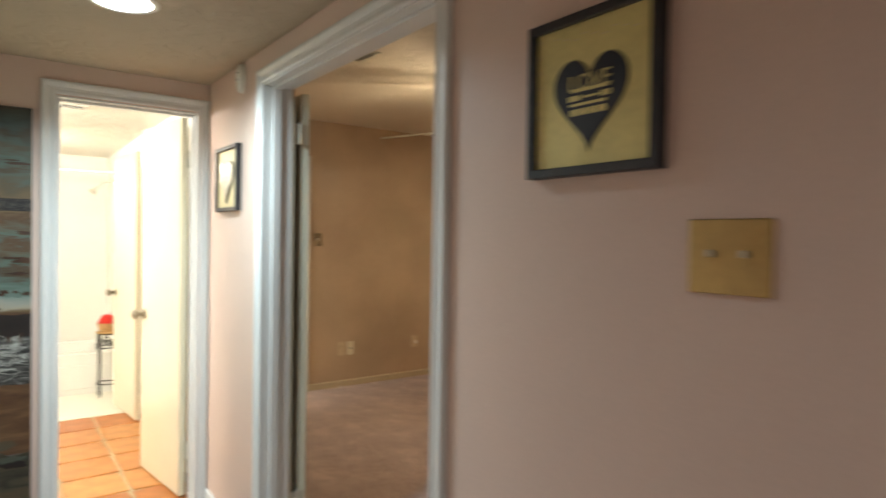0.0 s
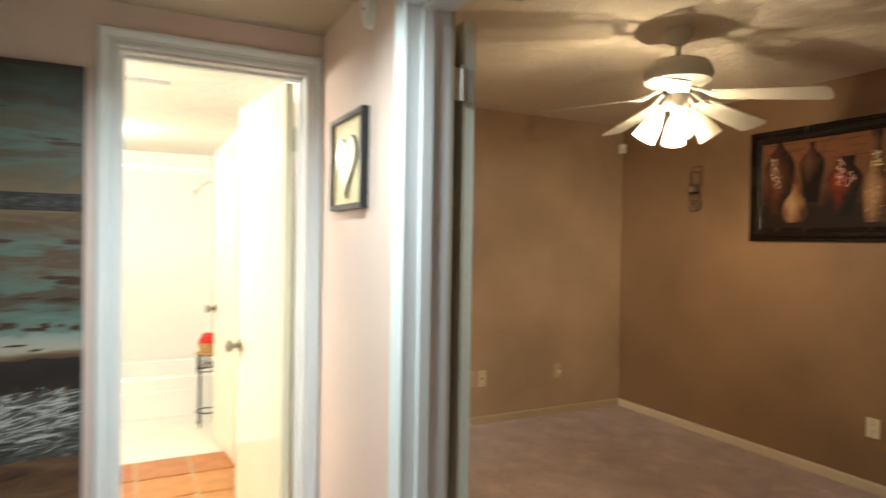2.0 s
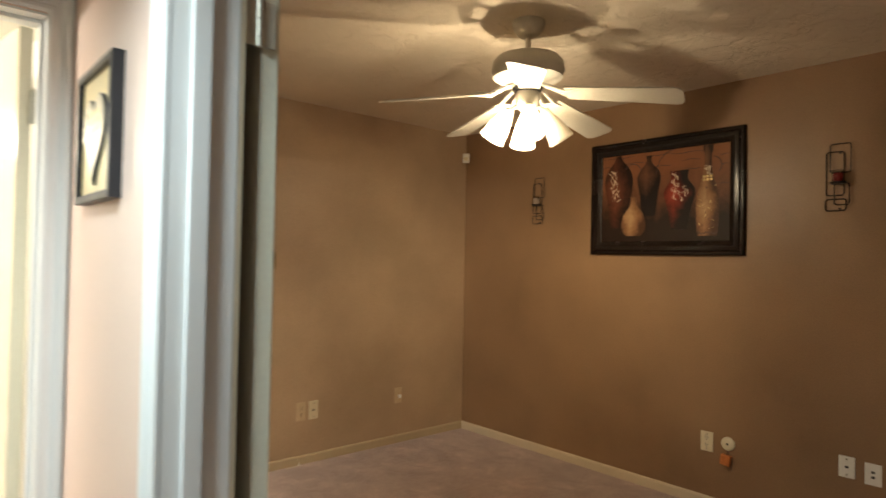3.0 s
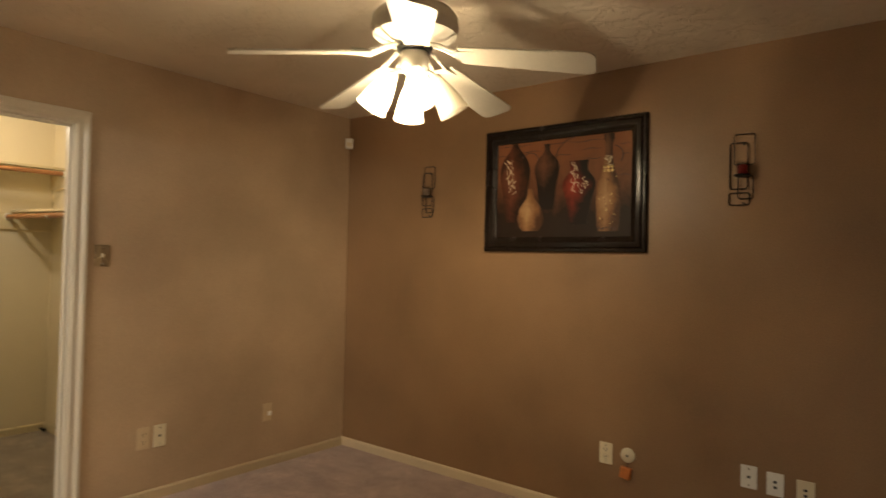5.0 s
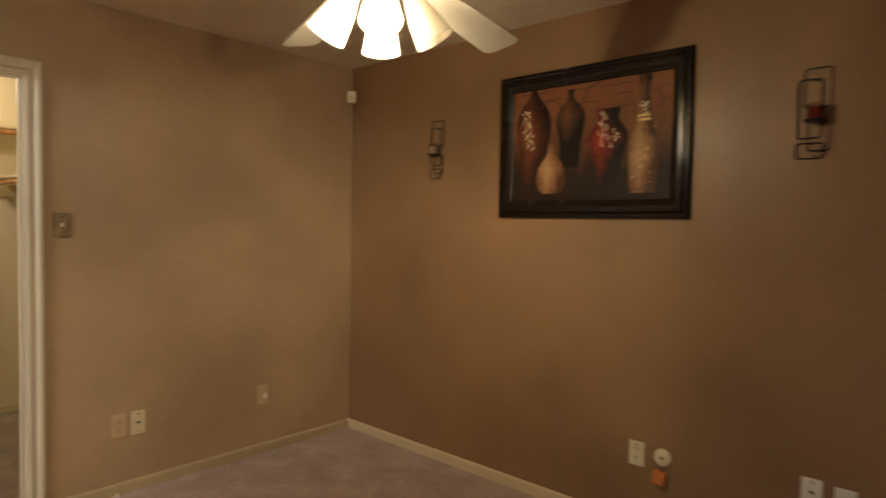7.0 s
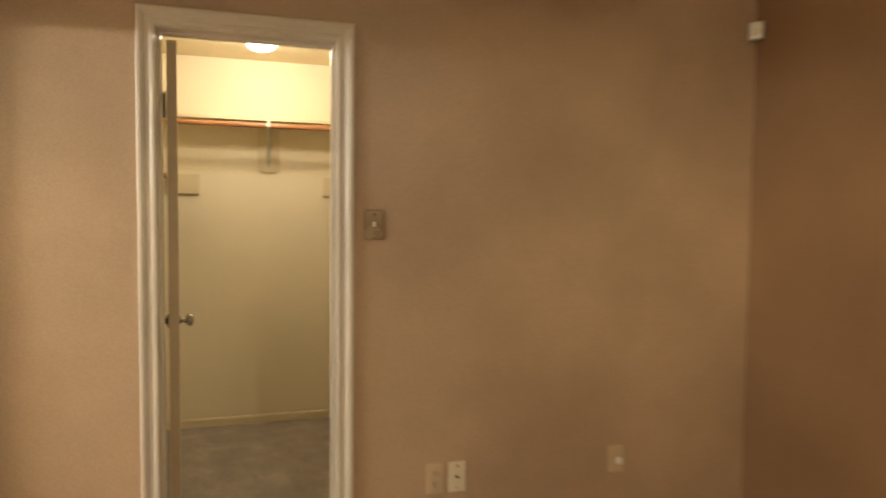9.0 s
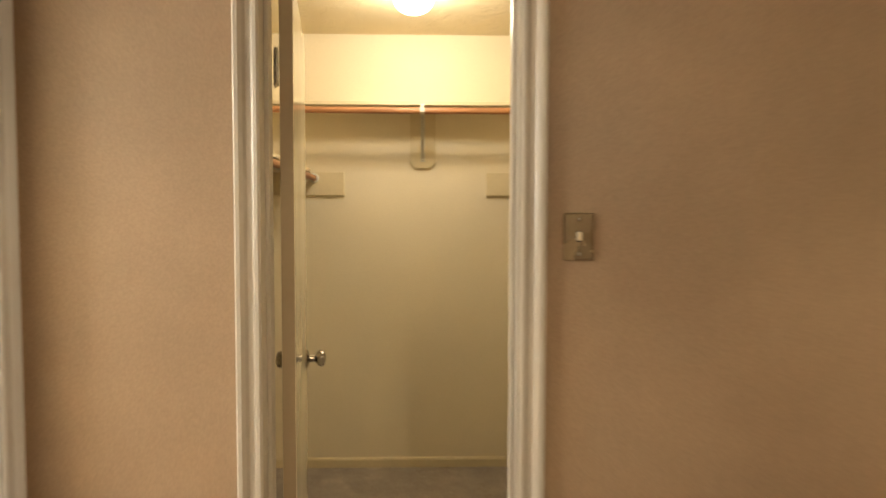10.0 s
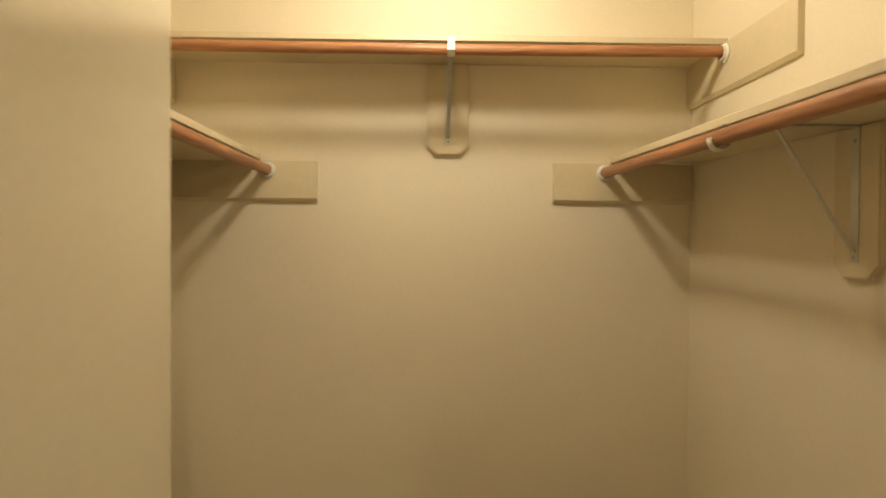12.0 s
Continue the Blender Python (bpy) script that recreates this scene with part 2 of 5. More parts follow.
wicker = surface("wicker", (0.55, 0.33, 0.13), 0.7, 0.2, 20, 120, 0.5, 0.004, scale=(1, 1, 6))
orange_tag = surface("orange_card", (0.62, 0.20, 0.05), 0.5, 0.15, 30, 200, 0.1, 0.001)
chrome = surface("chrome", (0.75, 0.74, 0.70), 0.12, 0.03, 8, 80, 0.02, 0.001, metal=1.0)
lit_glass = frosted("lit_shade_glass", (1.0, 0.90, 0.70), 5.5, 0.55)
dim_glass = frosted("unlit_shade_glass", (1.0, 0.86, 0.62), 0.0, 0.2)
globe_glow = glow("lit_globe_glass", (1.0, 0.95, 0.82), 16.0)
bulb_glow = glow("lit_bulb", (1.0, 0.88, 0.66), 8.0)
led_glow = glow("led_lens", (0.86, 0.95, 1.0), 14.0)

# ---- builders ----


def box(bm, x0, x1, y0, y1, z0, z1, bevel=0.0):
    r = bmesh.ops.create_cube(bm, size=1.0, matrix=Matrix.Translation(((x0 + x1) / 2, (y0 + y1) / 2, (z0 + z1) / 2)) @ Matrix.Diagonal((x1 - x0, y1 - y0, z1 - z0, 1)))
    if bevel:
        edges = list({e for v in r["verts"] for e in v.link_edges})
        bmesh.ops.bevel(bm, geom=edges, offset=bevel, segments=2, profile=0.5, affect="EDGES")
    return bm


def lathe(bm, profile, seg=32, m=None):
    """Turn a profile of (radius, z) about the z axis."""
    m = m or Matrix()
    rings = []
    for r, z in profile:
        rings.append([bm.verts.new(m @ Vector((max(r, 1e-4) * math.cos(i * math.tau / seg), max(r, 1e-4) * math.sin(i * math.tau / seg), z))) for i in range(seg)])
    for a, b in zip(rings, rings[1:]):
        for i in range(seg):
            bm.faces.new((a[i], a[(i + 1) % seg], b[(i + 1) % seg], b[i]))
    bmesh.ops.recalc_face_normals(bm, faces=bm.faces)
    return bm


def tube(bm, pts, r, seg=10, closed=False):
    """A round bar along a line of points."""
    pts = [Vector(p) for p in pts]
    n, rings = len(pts), []
    for i, p in enumerate(pts):
        a = pts[i - 1] if (i or closed) else p
        b = pts[(i + 1) % n] if (i < n - 1 or closed) else p
        d = (b - a).normalized()
        up = Vector((0, 0, 1)) if abs(d.z) < 0.9 else Vector((0, 1, 0))
        u = d.cross(up).normalized()
        v = u.cross(d)
        rings.append([bm.verts.new(p + r * (math.cos(k * math.tau / seg) * u + math.sin(k * math.tau / seg) * v)) for k in range(seg)])
    for i in range(n if closed else n - 1):
        a, b = rings[i], rings[(i + 1) % n]
        for k in range(seg):
            bm.faces.new((a[k], a[(k + 1) % seg], b[(k + 1) % seg], b[k]))
    if not closed:
        bm.faces.new(rings[0][::-1]), bm.faces.new(rings[-1])
    bmesh.ops.recalc_face_normals(bm, faces=bm.faces)
    return bm


def slab(bm, outline, depth, m=None):
    """A closed outline in the local x-z plane, given thickness towards -y."""
    m = m or Matrix()
    front = [bm.verts.new(m @ Vector((x, -depth, z))) for x, z in outline]
    back = [bm.verts.new(m @ Vector((x, 0, z))) for x, z in outline]
    n = len(outline)
    bm.faces.new(front), bm.faces.new(back[::-1])
    for i in range(n):
        bm.faces.new((front[i], back[i], back[(i + 1) % n], front[(i + 1) % n]))
    bmesh.ops.recalc_face_normals(bm, faces=bm.faces)
    return bm


def part(name, bm, material, parent=None, label="", smooth=False, m=None):
    mesh = bpy.data.meshes.new(name)
    bm.to_mesh(mesh)
    bm.free()
    for one in material if isinstance(material, (list, tuple)) else [material]:
        mesh.materials.append(one)
    if smooth:
        mesh.shade_smooth()
        mesh.set_sharp_from_angle(angle=radians(38))
    ob = new(name, mesh)
    if parent:
        ob.parent = parent
    if m is not None:
        ob.matrix_basis = m
    if label:
        tagged(ob, label)
    return ob


def thing(name, m, label, category, group="", kind=""):
    ob = new(name)
    ob.empty_display_size = 0.1
    ob.matrix_basis = m
    return tagged(ob, label, category, group, kind)


def built(name, bm, material, label, category, kind="structure", smooth=False):
    return tagged(part(name, bm, material, smooth=smooth), label, category, "", kind)


def fresh_box(*a, bevel=0.0):
    return box(bmesh.new(), *a, bevel=bevel)


# ---- the large structure ----
HALL_X, BED_X0, BED_X1, BED_Y1, BED_Y0 = 1.475, 1.595, 4.632, 5.158, 0.75
CLO_Y0, CLO_Y1, CLO_X1 = 5.275, 7.125, 3.345
TOP = 2.60


def wall(name, axis, a0, a1, c0, c1, openings, low, high, label):
    """A wall along an axis from a0 to a1 between the planes c0 and c1, with doorways (from, to, height). low, high: the paints of its two faces."""
    bm = bmesh.new()
    line = [(a0, 0)]
    for f, t, h in sorted(openings):
        line += [(f, 0), (f, h), (t, h), (t, 0)]
    line += [(a1, 0), (a1, TOP), (a0, TOP)]
    place = (lambda a, c, z: (a, c, z)) if axis == "x" else (lambda a, c, z: (c, a, z))
    f0 = [bm.verts.new(place(a, c0, z)) for a, z in line]
    f1 = [bm.verts.new(place(a, c1, z)) for a, z in line]
    first, second = bm.faces.new(f0), bm.faces.new(f1[::-1])
    second.material_index = 1
    n = len(line)
    for i in range(n):
        bm.faces.new((f0[i], f1[i], f1[(i + 1) % n], f0[(i + 1) % n]))
    bmesh.ops.recalc_face_normals(bm, faces=bm.faces)
    bmesh.ops.triangulate(bm, faces=[first, second])
    return built(name, bm, [low, high], label, "wall")


wall("wall_hall_east", "y", -1.72, 3.43, HALL_X, BED_X0, [(1.33, 2.566, 2.033)], paint_hall, paint_bed, "pinkish beige painted wall with a wide doorway")
wall("wall_bath_east", "y", 3.43, 5.2165, HALL_X, BED_X0, [(4.46, 5.07, 2.03)], paint_bath, paint_bed, "painted wall between bathroom and bedroom with a doorway")
wall("wall_closet_west", "y", 5.2165, 7.245, HALL_X, BED_X0, [], paint_bath, paint_closet, "painted wall between bathroom and closet")
wall("wall_bath_south", "x", -0.72, HALL_X, 3.373, 3.49, [(0.80, 1.417, 2.03)], paint_hall, paint_bath, "beige end wall of the hall with the bathroom doorway")
wall("wall_hall_west", "y", -1.72, 3.373, 0.20, 0.32, [(2.06, 3.31, 2.09)], paint_hall, paint_hall, "beige hall wall with a bifold closet opening")
wall("wall_bed_north", "x", BED_X0, BED_X1, BED_Y1, CLO_Y0, [(2.150, 2.772, 2.055)], paint_bed, paint_closet, "tan painted bedroom wall with the closet doorway")
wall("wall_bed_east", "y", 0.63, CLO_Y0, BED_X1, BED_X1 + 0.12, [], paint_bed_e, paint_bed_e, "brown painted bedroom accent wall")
wall("wall_bed_south", "x", BED_X0, BED_X1, 0.63, BED_Y0, [], paint_bed, paint_bed, "tan painted bedroom wall")
wall("wall_closet_east", "y", CLO_Y0, 7.245, CLO_X1, CLO_X1 + 0.12, [], paint_closet, paint_closet, "cream painted closet side wall")
wall("wall_closet_back", "x", BED_X0, CLO_X1, CLO_Y1, 7.245, [], paint_closet, paint_closet, "cream painted closet back wall")
wall("wall_bath_back", "x", -0.72, HALL_X, 6.95, 7.07, [], surround, paint_bath, "glossy white tub surround wall")
wall("wall_bath_west", "y", 3.49, 6.95, -0.72, -0.60, [], paint_bath, paint_bath, "white painted bathroom wall")
wall("wall_hall_south", "x", 0.32, HALL_X, -1.72, -1.60, [], paint_hall, paint_hall, "beige painted hall end wall")
wall("wall_hall_closet", "y", 1.9, 3.373, -0.45, -0.35, [], paint_hall, paint_hall, "plain back wall of the hall closet")
for nm, y0, y1 in (("wall_hall_closet_south", 1.80, 1.90),):
    wall(nm, "x", -0.45, 0.20, y0, y1, [], paint_hall, paint_hall, "plain side wall of the hall closet")

built("floor_bedroom", fresh_box(HALL_X - 0.02, BED_X1 + 0.1, 0.6, CLO_Y0 - 0.06, -0.1, 0.024), carpet, "mauve beige cut-pile bedroom carpet with tread marks", "carpet")
built("floor_closet", fresh_box(BED_X0 - 0.06, CLO_X1 + 0.06, CLO_Y0 - 0.06, CLO_Y1 + 0.06, -0.1, 0.020), carpet_closet, "grey beige closet carpet", "carpet")
built("floor_hall", fresh_box(-0.45, HALL_X - 0.02, -1.7, 3.43, -0.1, 0.0), carpet, "mauve beige hall carpet", "carpet")
floor_bath = built("floor_bathroom", fresh_box(-0.7, HALL_X + 0.06, 3.43, 5.395, -0.1, -0.006), grout, "terracotta tiled bathroom floor with cream grout", "floor")
built("floor_tub_room", fresh_box(-0.7, HALL_X + 0.06, 5.395, 7.0, -0.1, 0.002), vinyl, "smooth white floor before the bathtub", "floor")
built("ceiling_bedroom", fresh_box(BED_X0, BED_X1, BED_Y0, BED_Y1, 2.44, 2.56), ceil_bed, "hand-textured beige bedroom ceiling", "ceiling")
built("ceiling_closet", fresh_box(BED_X0, CLO_X1, CLO_Y0, CLO_Y1, 2.44, 2.56), ceil_closet, "textured cream closet ceiling", "ceiling")
built("ceiling_bathroom", fresh_box(-0.60, HALL_X, 3.49, 6.95, 2.155, 2.3), ceil_bath, "hand-textured pale bathroom ceiling", "ceiling")
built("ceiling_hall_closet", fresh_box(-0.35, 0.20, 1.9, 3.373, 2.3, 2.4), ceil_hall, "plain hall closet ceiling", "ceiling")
# the hall's lower ceiling, with round holes for the recessed downlights
bm = bmesh.new()
holes = [(0.92, 2.37), (0.92, -0.75)]
for (cx, cy), y0, y1 in zip(holes, (0.83, -1.6), (3.373, 0.83)):
    N = 48
    ring, edge, up = [], [], []
    for i in range(N):
        a = i * math.tau / N
        ring.append(bm.verts.new((cx + 0.092 * math.cos(a), cy + 0.092 * math.sin(a), 2.18)))
        up.append(bm.verts.new((cx + 0.092 * math.cos(a), cy + 0.092 * math.sin(a), 2.30)))
        dx, dy = math.cos(a), math.sin(a)
        k = min((0.32 - cx) / dx if dx < -1e-6 else 9e9, (HALL_X - cx) / dx if dx > 1e-6 else 9e9, (y1 - cy) / dy if dy > 1e-6 else 9e9, (y0 - cy) / dy if dy < -1e-6 else 9e9)
        edge.append(bm.verts.new((cx + k * dx, cy + k * dy, 2.18)))
    for i in range(N):
        j = (i + 1) % N
        bm.faces.new((ring[i], edge[i], edge[j], ring[j]))
        bm.faces.new((ring[i], ring[j], up[j], up[i]))
        if abs(edge[i].co.x - edge[j].co.x) > 1e-4 and abs(edge[i].co.y - edge[j].co.y) > 1e-4:
            cxn = 0.32 if min(edge[i].co.x, edge[j].co.x) < 0.5 else HALL_X
            cyn = y1 if max(edge[i].co.y, edge[j].co.y) > cy else y0
            bm.faces.new((edge[i], bm.verts.new((cxn, cyn, 2.18)), edge[j]))
box(bm, 0.32, HALL_X, -1.6, 3.373, 2.31, 2.45)
bmesh.ops.recalc_face_normals(bm, faces=bm.faces)
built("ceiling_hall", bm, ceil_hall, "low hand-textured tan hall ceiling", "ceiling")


# ---- trim: casings, jambs, baseboards ----
CAS = [(0.0, 0.0), (0.0, 0.010), (0.006, 0.013), (0.014, 0.012), (0.020, 0.009), (0.032, 0.009), (0.038, 0.014), (0.047, 0.019), (0.056, 0.019), (0.061, 0.015), (0.061, 0.0)]


def casing(name, a0, a1, h, m, material, label):
    """Moulded door casing round an opening from a0 to a1 along local x, mitred at the head; it stands proud towards -y."""
    bm = bmesh.new()
    st = []
    for u, v in CAS:
        st.append([bm.verts.new(m @ Vector(p)) for p in ((a0 - u, -v, 0), (a0 - u, -v, h + u), (a1 + u, -v, h + u), (a1 + u, -v, 0))])
    for p, q in zip(st, st[1:]):
        for i in range(3):
            bm.faces.new((p[i], p[i + 1], q[i + 1], q[i]))
    bmesh.ops.recalc_face_normals(bm, faces=bm.faces)
    return built(name, bm, material, label, "door casing")


def jamb(name, a0, a1, h, depth, m, material, label, stop=0.5):
    """Lining boards of an opening, with the stop that the leaf closes against; depth goes to +y."""
    bm = bmesh.new()
    t = 0.006
    for x0, x1, z0, z1 in ((a0, a0 + t, 0, h), (a1 - t, a1, 0, h), (a0 + t, a1 - t, h - t, h)):
        box(bm, x0, x1, -0.002, depth + 0.002, z0, z1)
    s = depth * stop
    for x0, x1, z0, z1 in ((a0 + t, a0 + t + 0.011, 0, h - t), (a1 - t - 0.011, a1 - t, 0, h - t), (a0 + t + 0.011, a1 - t - 0.011, h - t - 0.011, h - t)):
        box(bm, x0, x1, s, s + 0.034, z0, z1, 0.002)
    bmesh.ops.transform(bm, matrix=m, verts=bm.verts)
    return built(name, bm, material, label, "door jamb")


EASTWARD = Matrix.Rotation(radians(-90), 4, "Z")   # local x runs to -y, the viewer looks to +x
M_BED = Matrix.Translation((HALL_X, 0, 0)) @ EASTWARD
casing("trim_bedroom_door", -2.560, -1.33, 2.033, M_BED, trim_white, "white moulded bedroom door casing")
jamb("jamb_bedroom_door", -2.566, -1.33, 2.033, 0.12, M_BED, trim_white, "white bedroom door jamb with stop", 0.28)
WESTWARD = Matrix.Rotation(radians(90), 4, "Z")
M_BEDIN = Matrix.Translation((BED_X0, 0, 0)) @ WESTWARD
casing("trim_bedroom_door_inside", 1.33, 2.560, 2.033, M_BEDIN, trim_cream, "cream moulded casing inside the bedroom door")
casing("trim_bath_side_door", 4.46, 5.07, 2.03, M_BEDIN, trim_white, "white moulded casing of the bathroom side door")
jamb("jamb_bath_side_door", 4.46, 5.07, 2.03, 0.12, M_BEDIN, trim_white, "white jamb of the bathroom side door")
M_BATH = Matrix.Translation((0, 3.373, 0))
casing("trim_bath_door", 0.80, 1.411, 2.035, M_BATH, trim_white, "white moulded bathroom door casing")
jamb("jamb_bath_door", 0.80, 1.417, 2.03, 0.117, M_BATH, trim_white, "white bathroom door jamb with stop", 0.35)
M_CLO = Matrix.Translation((0, BED_Y1, 0))
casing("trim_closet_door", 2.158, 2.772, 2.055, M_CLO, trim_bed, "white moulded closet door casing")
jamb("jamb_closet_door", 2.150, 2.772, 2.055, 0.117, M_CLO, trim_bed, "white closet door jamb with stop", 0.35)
M_BIF = Matrix.Translation((0.32, 0, 0)) @ WESTWARD
casing("trim_bifold", 2.06, 3.306, 2.085, M_BIF, trim_white, "white moulded casing of the bifold closet")
jamb("jamb_bifold", 2.06, 3.31, 2.09, 0.12, M_BIF, trim_white, "white jamb of the bifold closet", 0.6)


def baseboard(name, runs, h, material, label):
    """Baseboards along runs ((x0, y0), (x1, y1), nx, ny); n points into the room."""
    bm = bmesh.new()
    for (x0, y0), (x1, y1), nx, ny in runs:
        prof = [(0, 0), (0.012, 0), (0.012, h - 0.012), (0.008, h - 0.003), (0.003, h), (0, h)]
        a = [bm.verts.new((x0 + nx * d, y0 + ny * d, z)) for d, z in prof]
        b = [bm.verts.new((x1 + nx * d, y1 + ny * d, z)) for d, z in prof]
        for i in range(len(prof)):
            j = (i + 1) % len(prof)
            bm.faces.new((a[i], a[j], b[j], b[i]))
        bm.faces.new(a), bm.faces.new(b[::-1])
    bmesh.ops.recalc_face_normals(bm, faces=bm.faces)
    return built(name, bm, material, label, "baseboard")


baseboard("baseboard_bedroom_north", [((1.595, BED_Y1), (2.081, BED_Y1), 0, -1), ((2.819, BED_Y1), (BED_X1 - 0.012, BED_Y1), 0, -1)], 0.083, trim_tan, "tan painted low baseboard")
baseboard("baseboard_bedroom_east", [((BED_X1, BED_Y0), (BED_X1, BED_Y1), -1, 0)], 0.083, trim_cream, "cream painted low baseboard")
baseboard("baseboard_bedroom_west", [((BED_X0, BED_Y0), (BED_X0, 1.266), 1, 0), ((BED_X0, 2.619), (BED_X0, 4.396), 1, 0), ((BED_X0, BED_Y0), (BED_X1, BED_Y0), 0, 1)], 0.083, trim_cream, "cream painted low baseboard")
baseboard("baseboard_hall", [((HALL_X, -1.6), (HALL_X, 1.266), -1, 0), ((HALL_X, 2.619), (HALL_X, 3.373), -1, 0), ((0.32, -1.6), (0.32, 1.996), 1, 0), ((0.33, 3.373), (0.736, 3.373), 0, -1)], 0.078, trim_white, "white painted hall baseboard")
baseboard("baseboard_closet", [((BED_X0, CLO_Y1), (CLO_X1, CLO_Y1), 0, -1), ((CLO_X1, CLO_Y0), (CLO_X1, CLO_Y1 - 0.012), -1, 0), ((BED_X0, CLO_Y0), (BED_X0, CLO_Y1 - 0.012), 1, 0), ((2.76, CLO_Y0), (CLO_X1 - 0.012, CLO_Y0), 0, 1), ((BED_X0 + 0.012, CLO_Y0), (2.14, CLO_Y0), 0, 1)], 0.075, trim_closet, "cream painted closet baseboard")


# ---- doors ----
def knob_pair(parent, x, z, thick, name="door_knob"):
    """A round knob with rosette on each face of a leaf whose faces lie at y = 0 and y = thick."""
    for side in (-1, 1):
        y0 = 0 if side < 0 else thick
        m = Matrix.Translation((x, y0, z)) @ Matrix.Rotation(radians(90 * (1 if side < 0 else -1)), 4, "X")
        bm = lathe(bmesh.new(), [(0, 0.0), (0.031, 0.0), (0.032, 0.004), (0.024, 0.009), (0.013, 0.013), (0.011, 0.030), (0.016, 0.034), (0.026, 0.042), (0.029, 0.052), (0.026, 0.061), (0.014, 0.067), (0, 0.068)], 28, m)
        part(name, bm, nickel, parent, "aged nickel round knob with rosette", smooth=True)


def hinge(parent, z, x=0.0, y=0.0, turn=0.0):
    """A butt hinge: two leaves and a knuckled barrel."""
    m = Matrix.Translation((x, y, z)) @ Matrix.Rotation(radians(turn), 4, "Z")
    bm = bmesh.new()
    for k in range(5):
        z0 = -0.044 + k * 0.0178
        lathe(bm, [(0, z0), (0.0065, z0), (0.0065, z0 + 0.0165), (0, z0 + 0.0165)], 14, m)
    lathe(bm, [(0, 0.046), (0.005, 0.046), (0.006, 0.050), (0.003, 0.054), (0, 0.0545)], 12, m)
    b2 = box(bmesh.new(), 0.004, 0.034, -0.0015, 0.0015, -0.044, 0.044, 0.001)
    box(b2, -0.034, -0.004, -0.0015, 0.0015, -0.044, 0.044, 0.001)
    bmesh.ops.transform(b2, matrix=m, verts=b2.verts)
    h = part("hinge", b2, steel, parent, "painted metal butt hinge")
    part("barrel", bm, steel, h, smooth=True)


def door(name, m, width, height, material, label, knob_z=0.92, hinges=(), thick=0.035):
    """A flush leaf: hinge edge at local x = 0, leaf to +x, faces at y = 0 and y = thick."""
    d = thing(name, m, label, "door", kind="structure")
    part("leaf", fresh_box(0.0, width, 0.0, thick, 0.012, height, bevel=0.0025), material, d)
    knob_pair(d, width - 0.062, knob_z, thick)
    part("latch_plate", fresh_box(width - 0.001, width + 0.0015, thick / 2 - 0.012, thick / 2 + 0.012, knob_z - 0.028, knob_z + 0.028), nickel, d, "nickel latch plate")
    for z, y, turn in hinges:
        hinge(d, z, -0.004, y, turn)
    return d


# bedroom leaf folded right back against the bedroom wall
door("door_1", pose(1.642, 2.573, 0, 0, 0, 90) @ Matrix.Translation((0, -0.037, 0)), 0.608, 2.02, door_dull, "pale greenish painted flush door folded back open", 0.92, [(z, 0.043, 90) for z in (0.25, 1.842)])
# bathroom leaf, open into the bathroom
door("door_2", pose(1.398, 3.492, 0, 0, 0, 97.6), 0.605, 2.02, door_cream, "cream painted flush bathroom door standing open", 0.93, [(z, 0.0, 45) for z in (0.25, 1.80)])
# side door between bathroom and bedroom, folded open along the wall
door("door_3", pose(1.455, 5.085, 0, 0, 0, 96.0), 0.60, 2.02, door_cream, "cream painted flush side door folded open", 0.93, [(z, 0.0, 45) for z in (0.25, 1.80)])
# closet leaf, open into the closet
door("door_4", pose(2.207, 5.287, 0, 0, 0, 98.6), 0.607, 2.042, door_cream, "cream painted flush closet door standing open", 0.935, [(z, 0.042, 8) for z in (0.25, 1.80)])
d4 = bpy.data.objects["door_4"]
# thin strip that sets the hinge edge tan, darker than the leaf
part("hinge_edge", fresh_box(-0.0012, 0.0004, 0.0015, 0.0335, 0.014, 2.040), trim_tan, d4, "thin tan strip over the hinge edge, darker than the leaf")

# bifold closet panels in the hall
for i, y0 in enumerate((2.075, 2.688)):
    d = thing("bifold_panel", pose(0.296, y0, 0, 0, 0, 90), "cream painted flush bifold closet panel, closed", "bifold door", "bifold closet panels")
    part("panel", fresh_box(0.0, 0.610, 0.0, 0.03, 0.015, 2.062, bevel=0.003), bifold_paint, d)
    for x in (0.03, 0.58):
        part("pivot_pin", fresh_box(x - 0.006, x + 0.006, 0.009, 0.021, 2.062, 2.069), nickel, d, "small metal pivot pin")
    if i:
        bm = lathe(bmesh.new(), [(0, 0), (0.008, 0), (0.007, 0.018), (0.012, 0.022), (0.017, 0.030), (0.015, 0.038), (0, 0.041)], 20, Matrix.Translation((0.10, 0, 0.912)) @ Matrix.Rotation(radians(90), 4, "X"))
        part("pull_knob", bm, chrome, d, "small shiny metal pull knob", smooth=True)
# track strip fills the gap over the panels, its shade in the colour
built("bifold_track", fresh_box(0.225, 0.296, 2.068, 3.302, 2.068, 2.083), dark_slot, "overhead bifold track, coloured dark for its shaded gap", "door track")

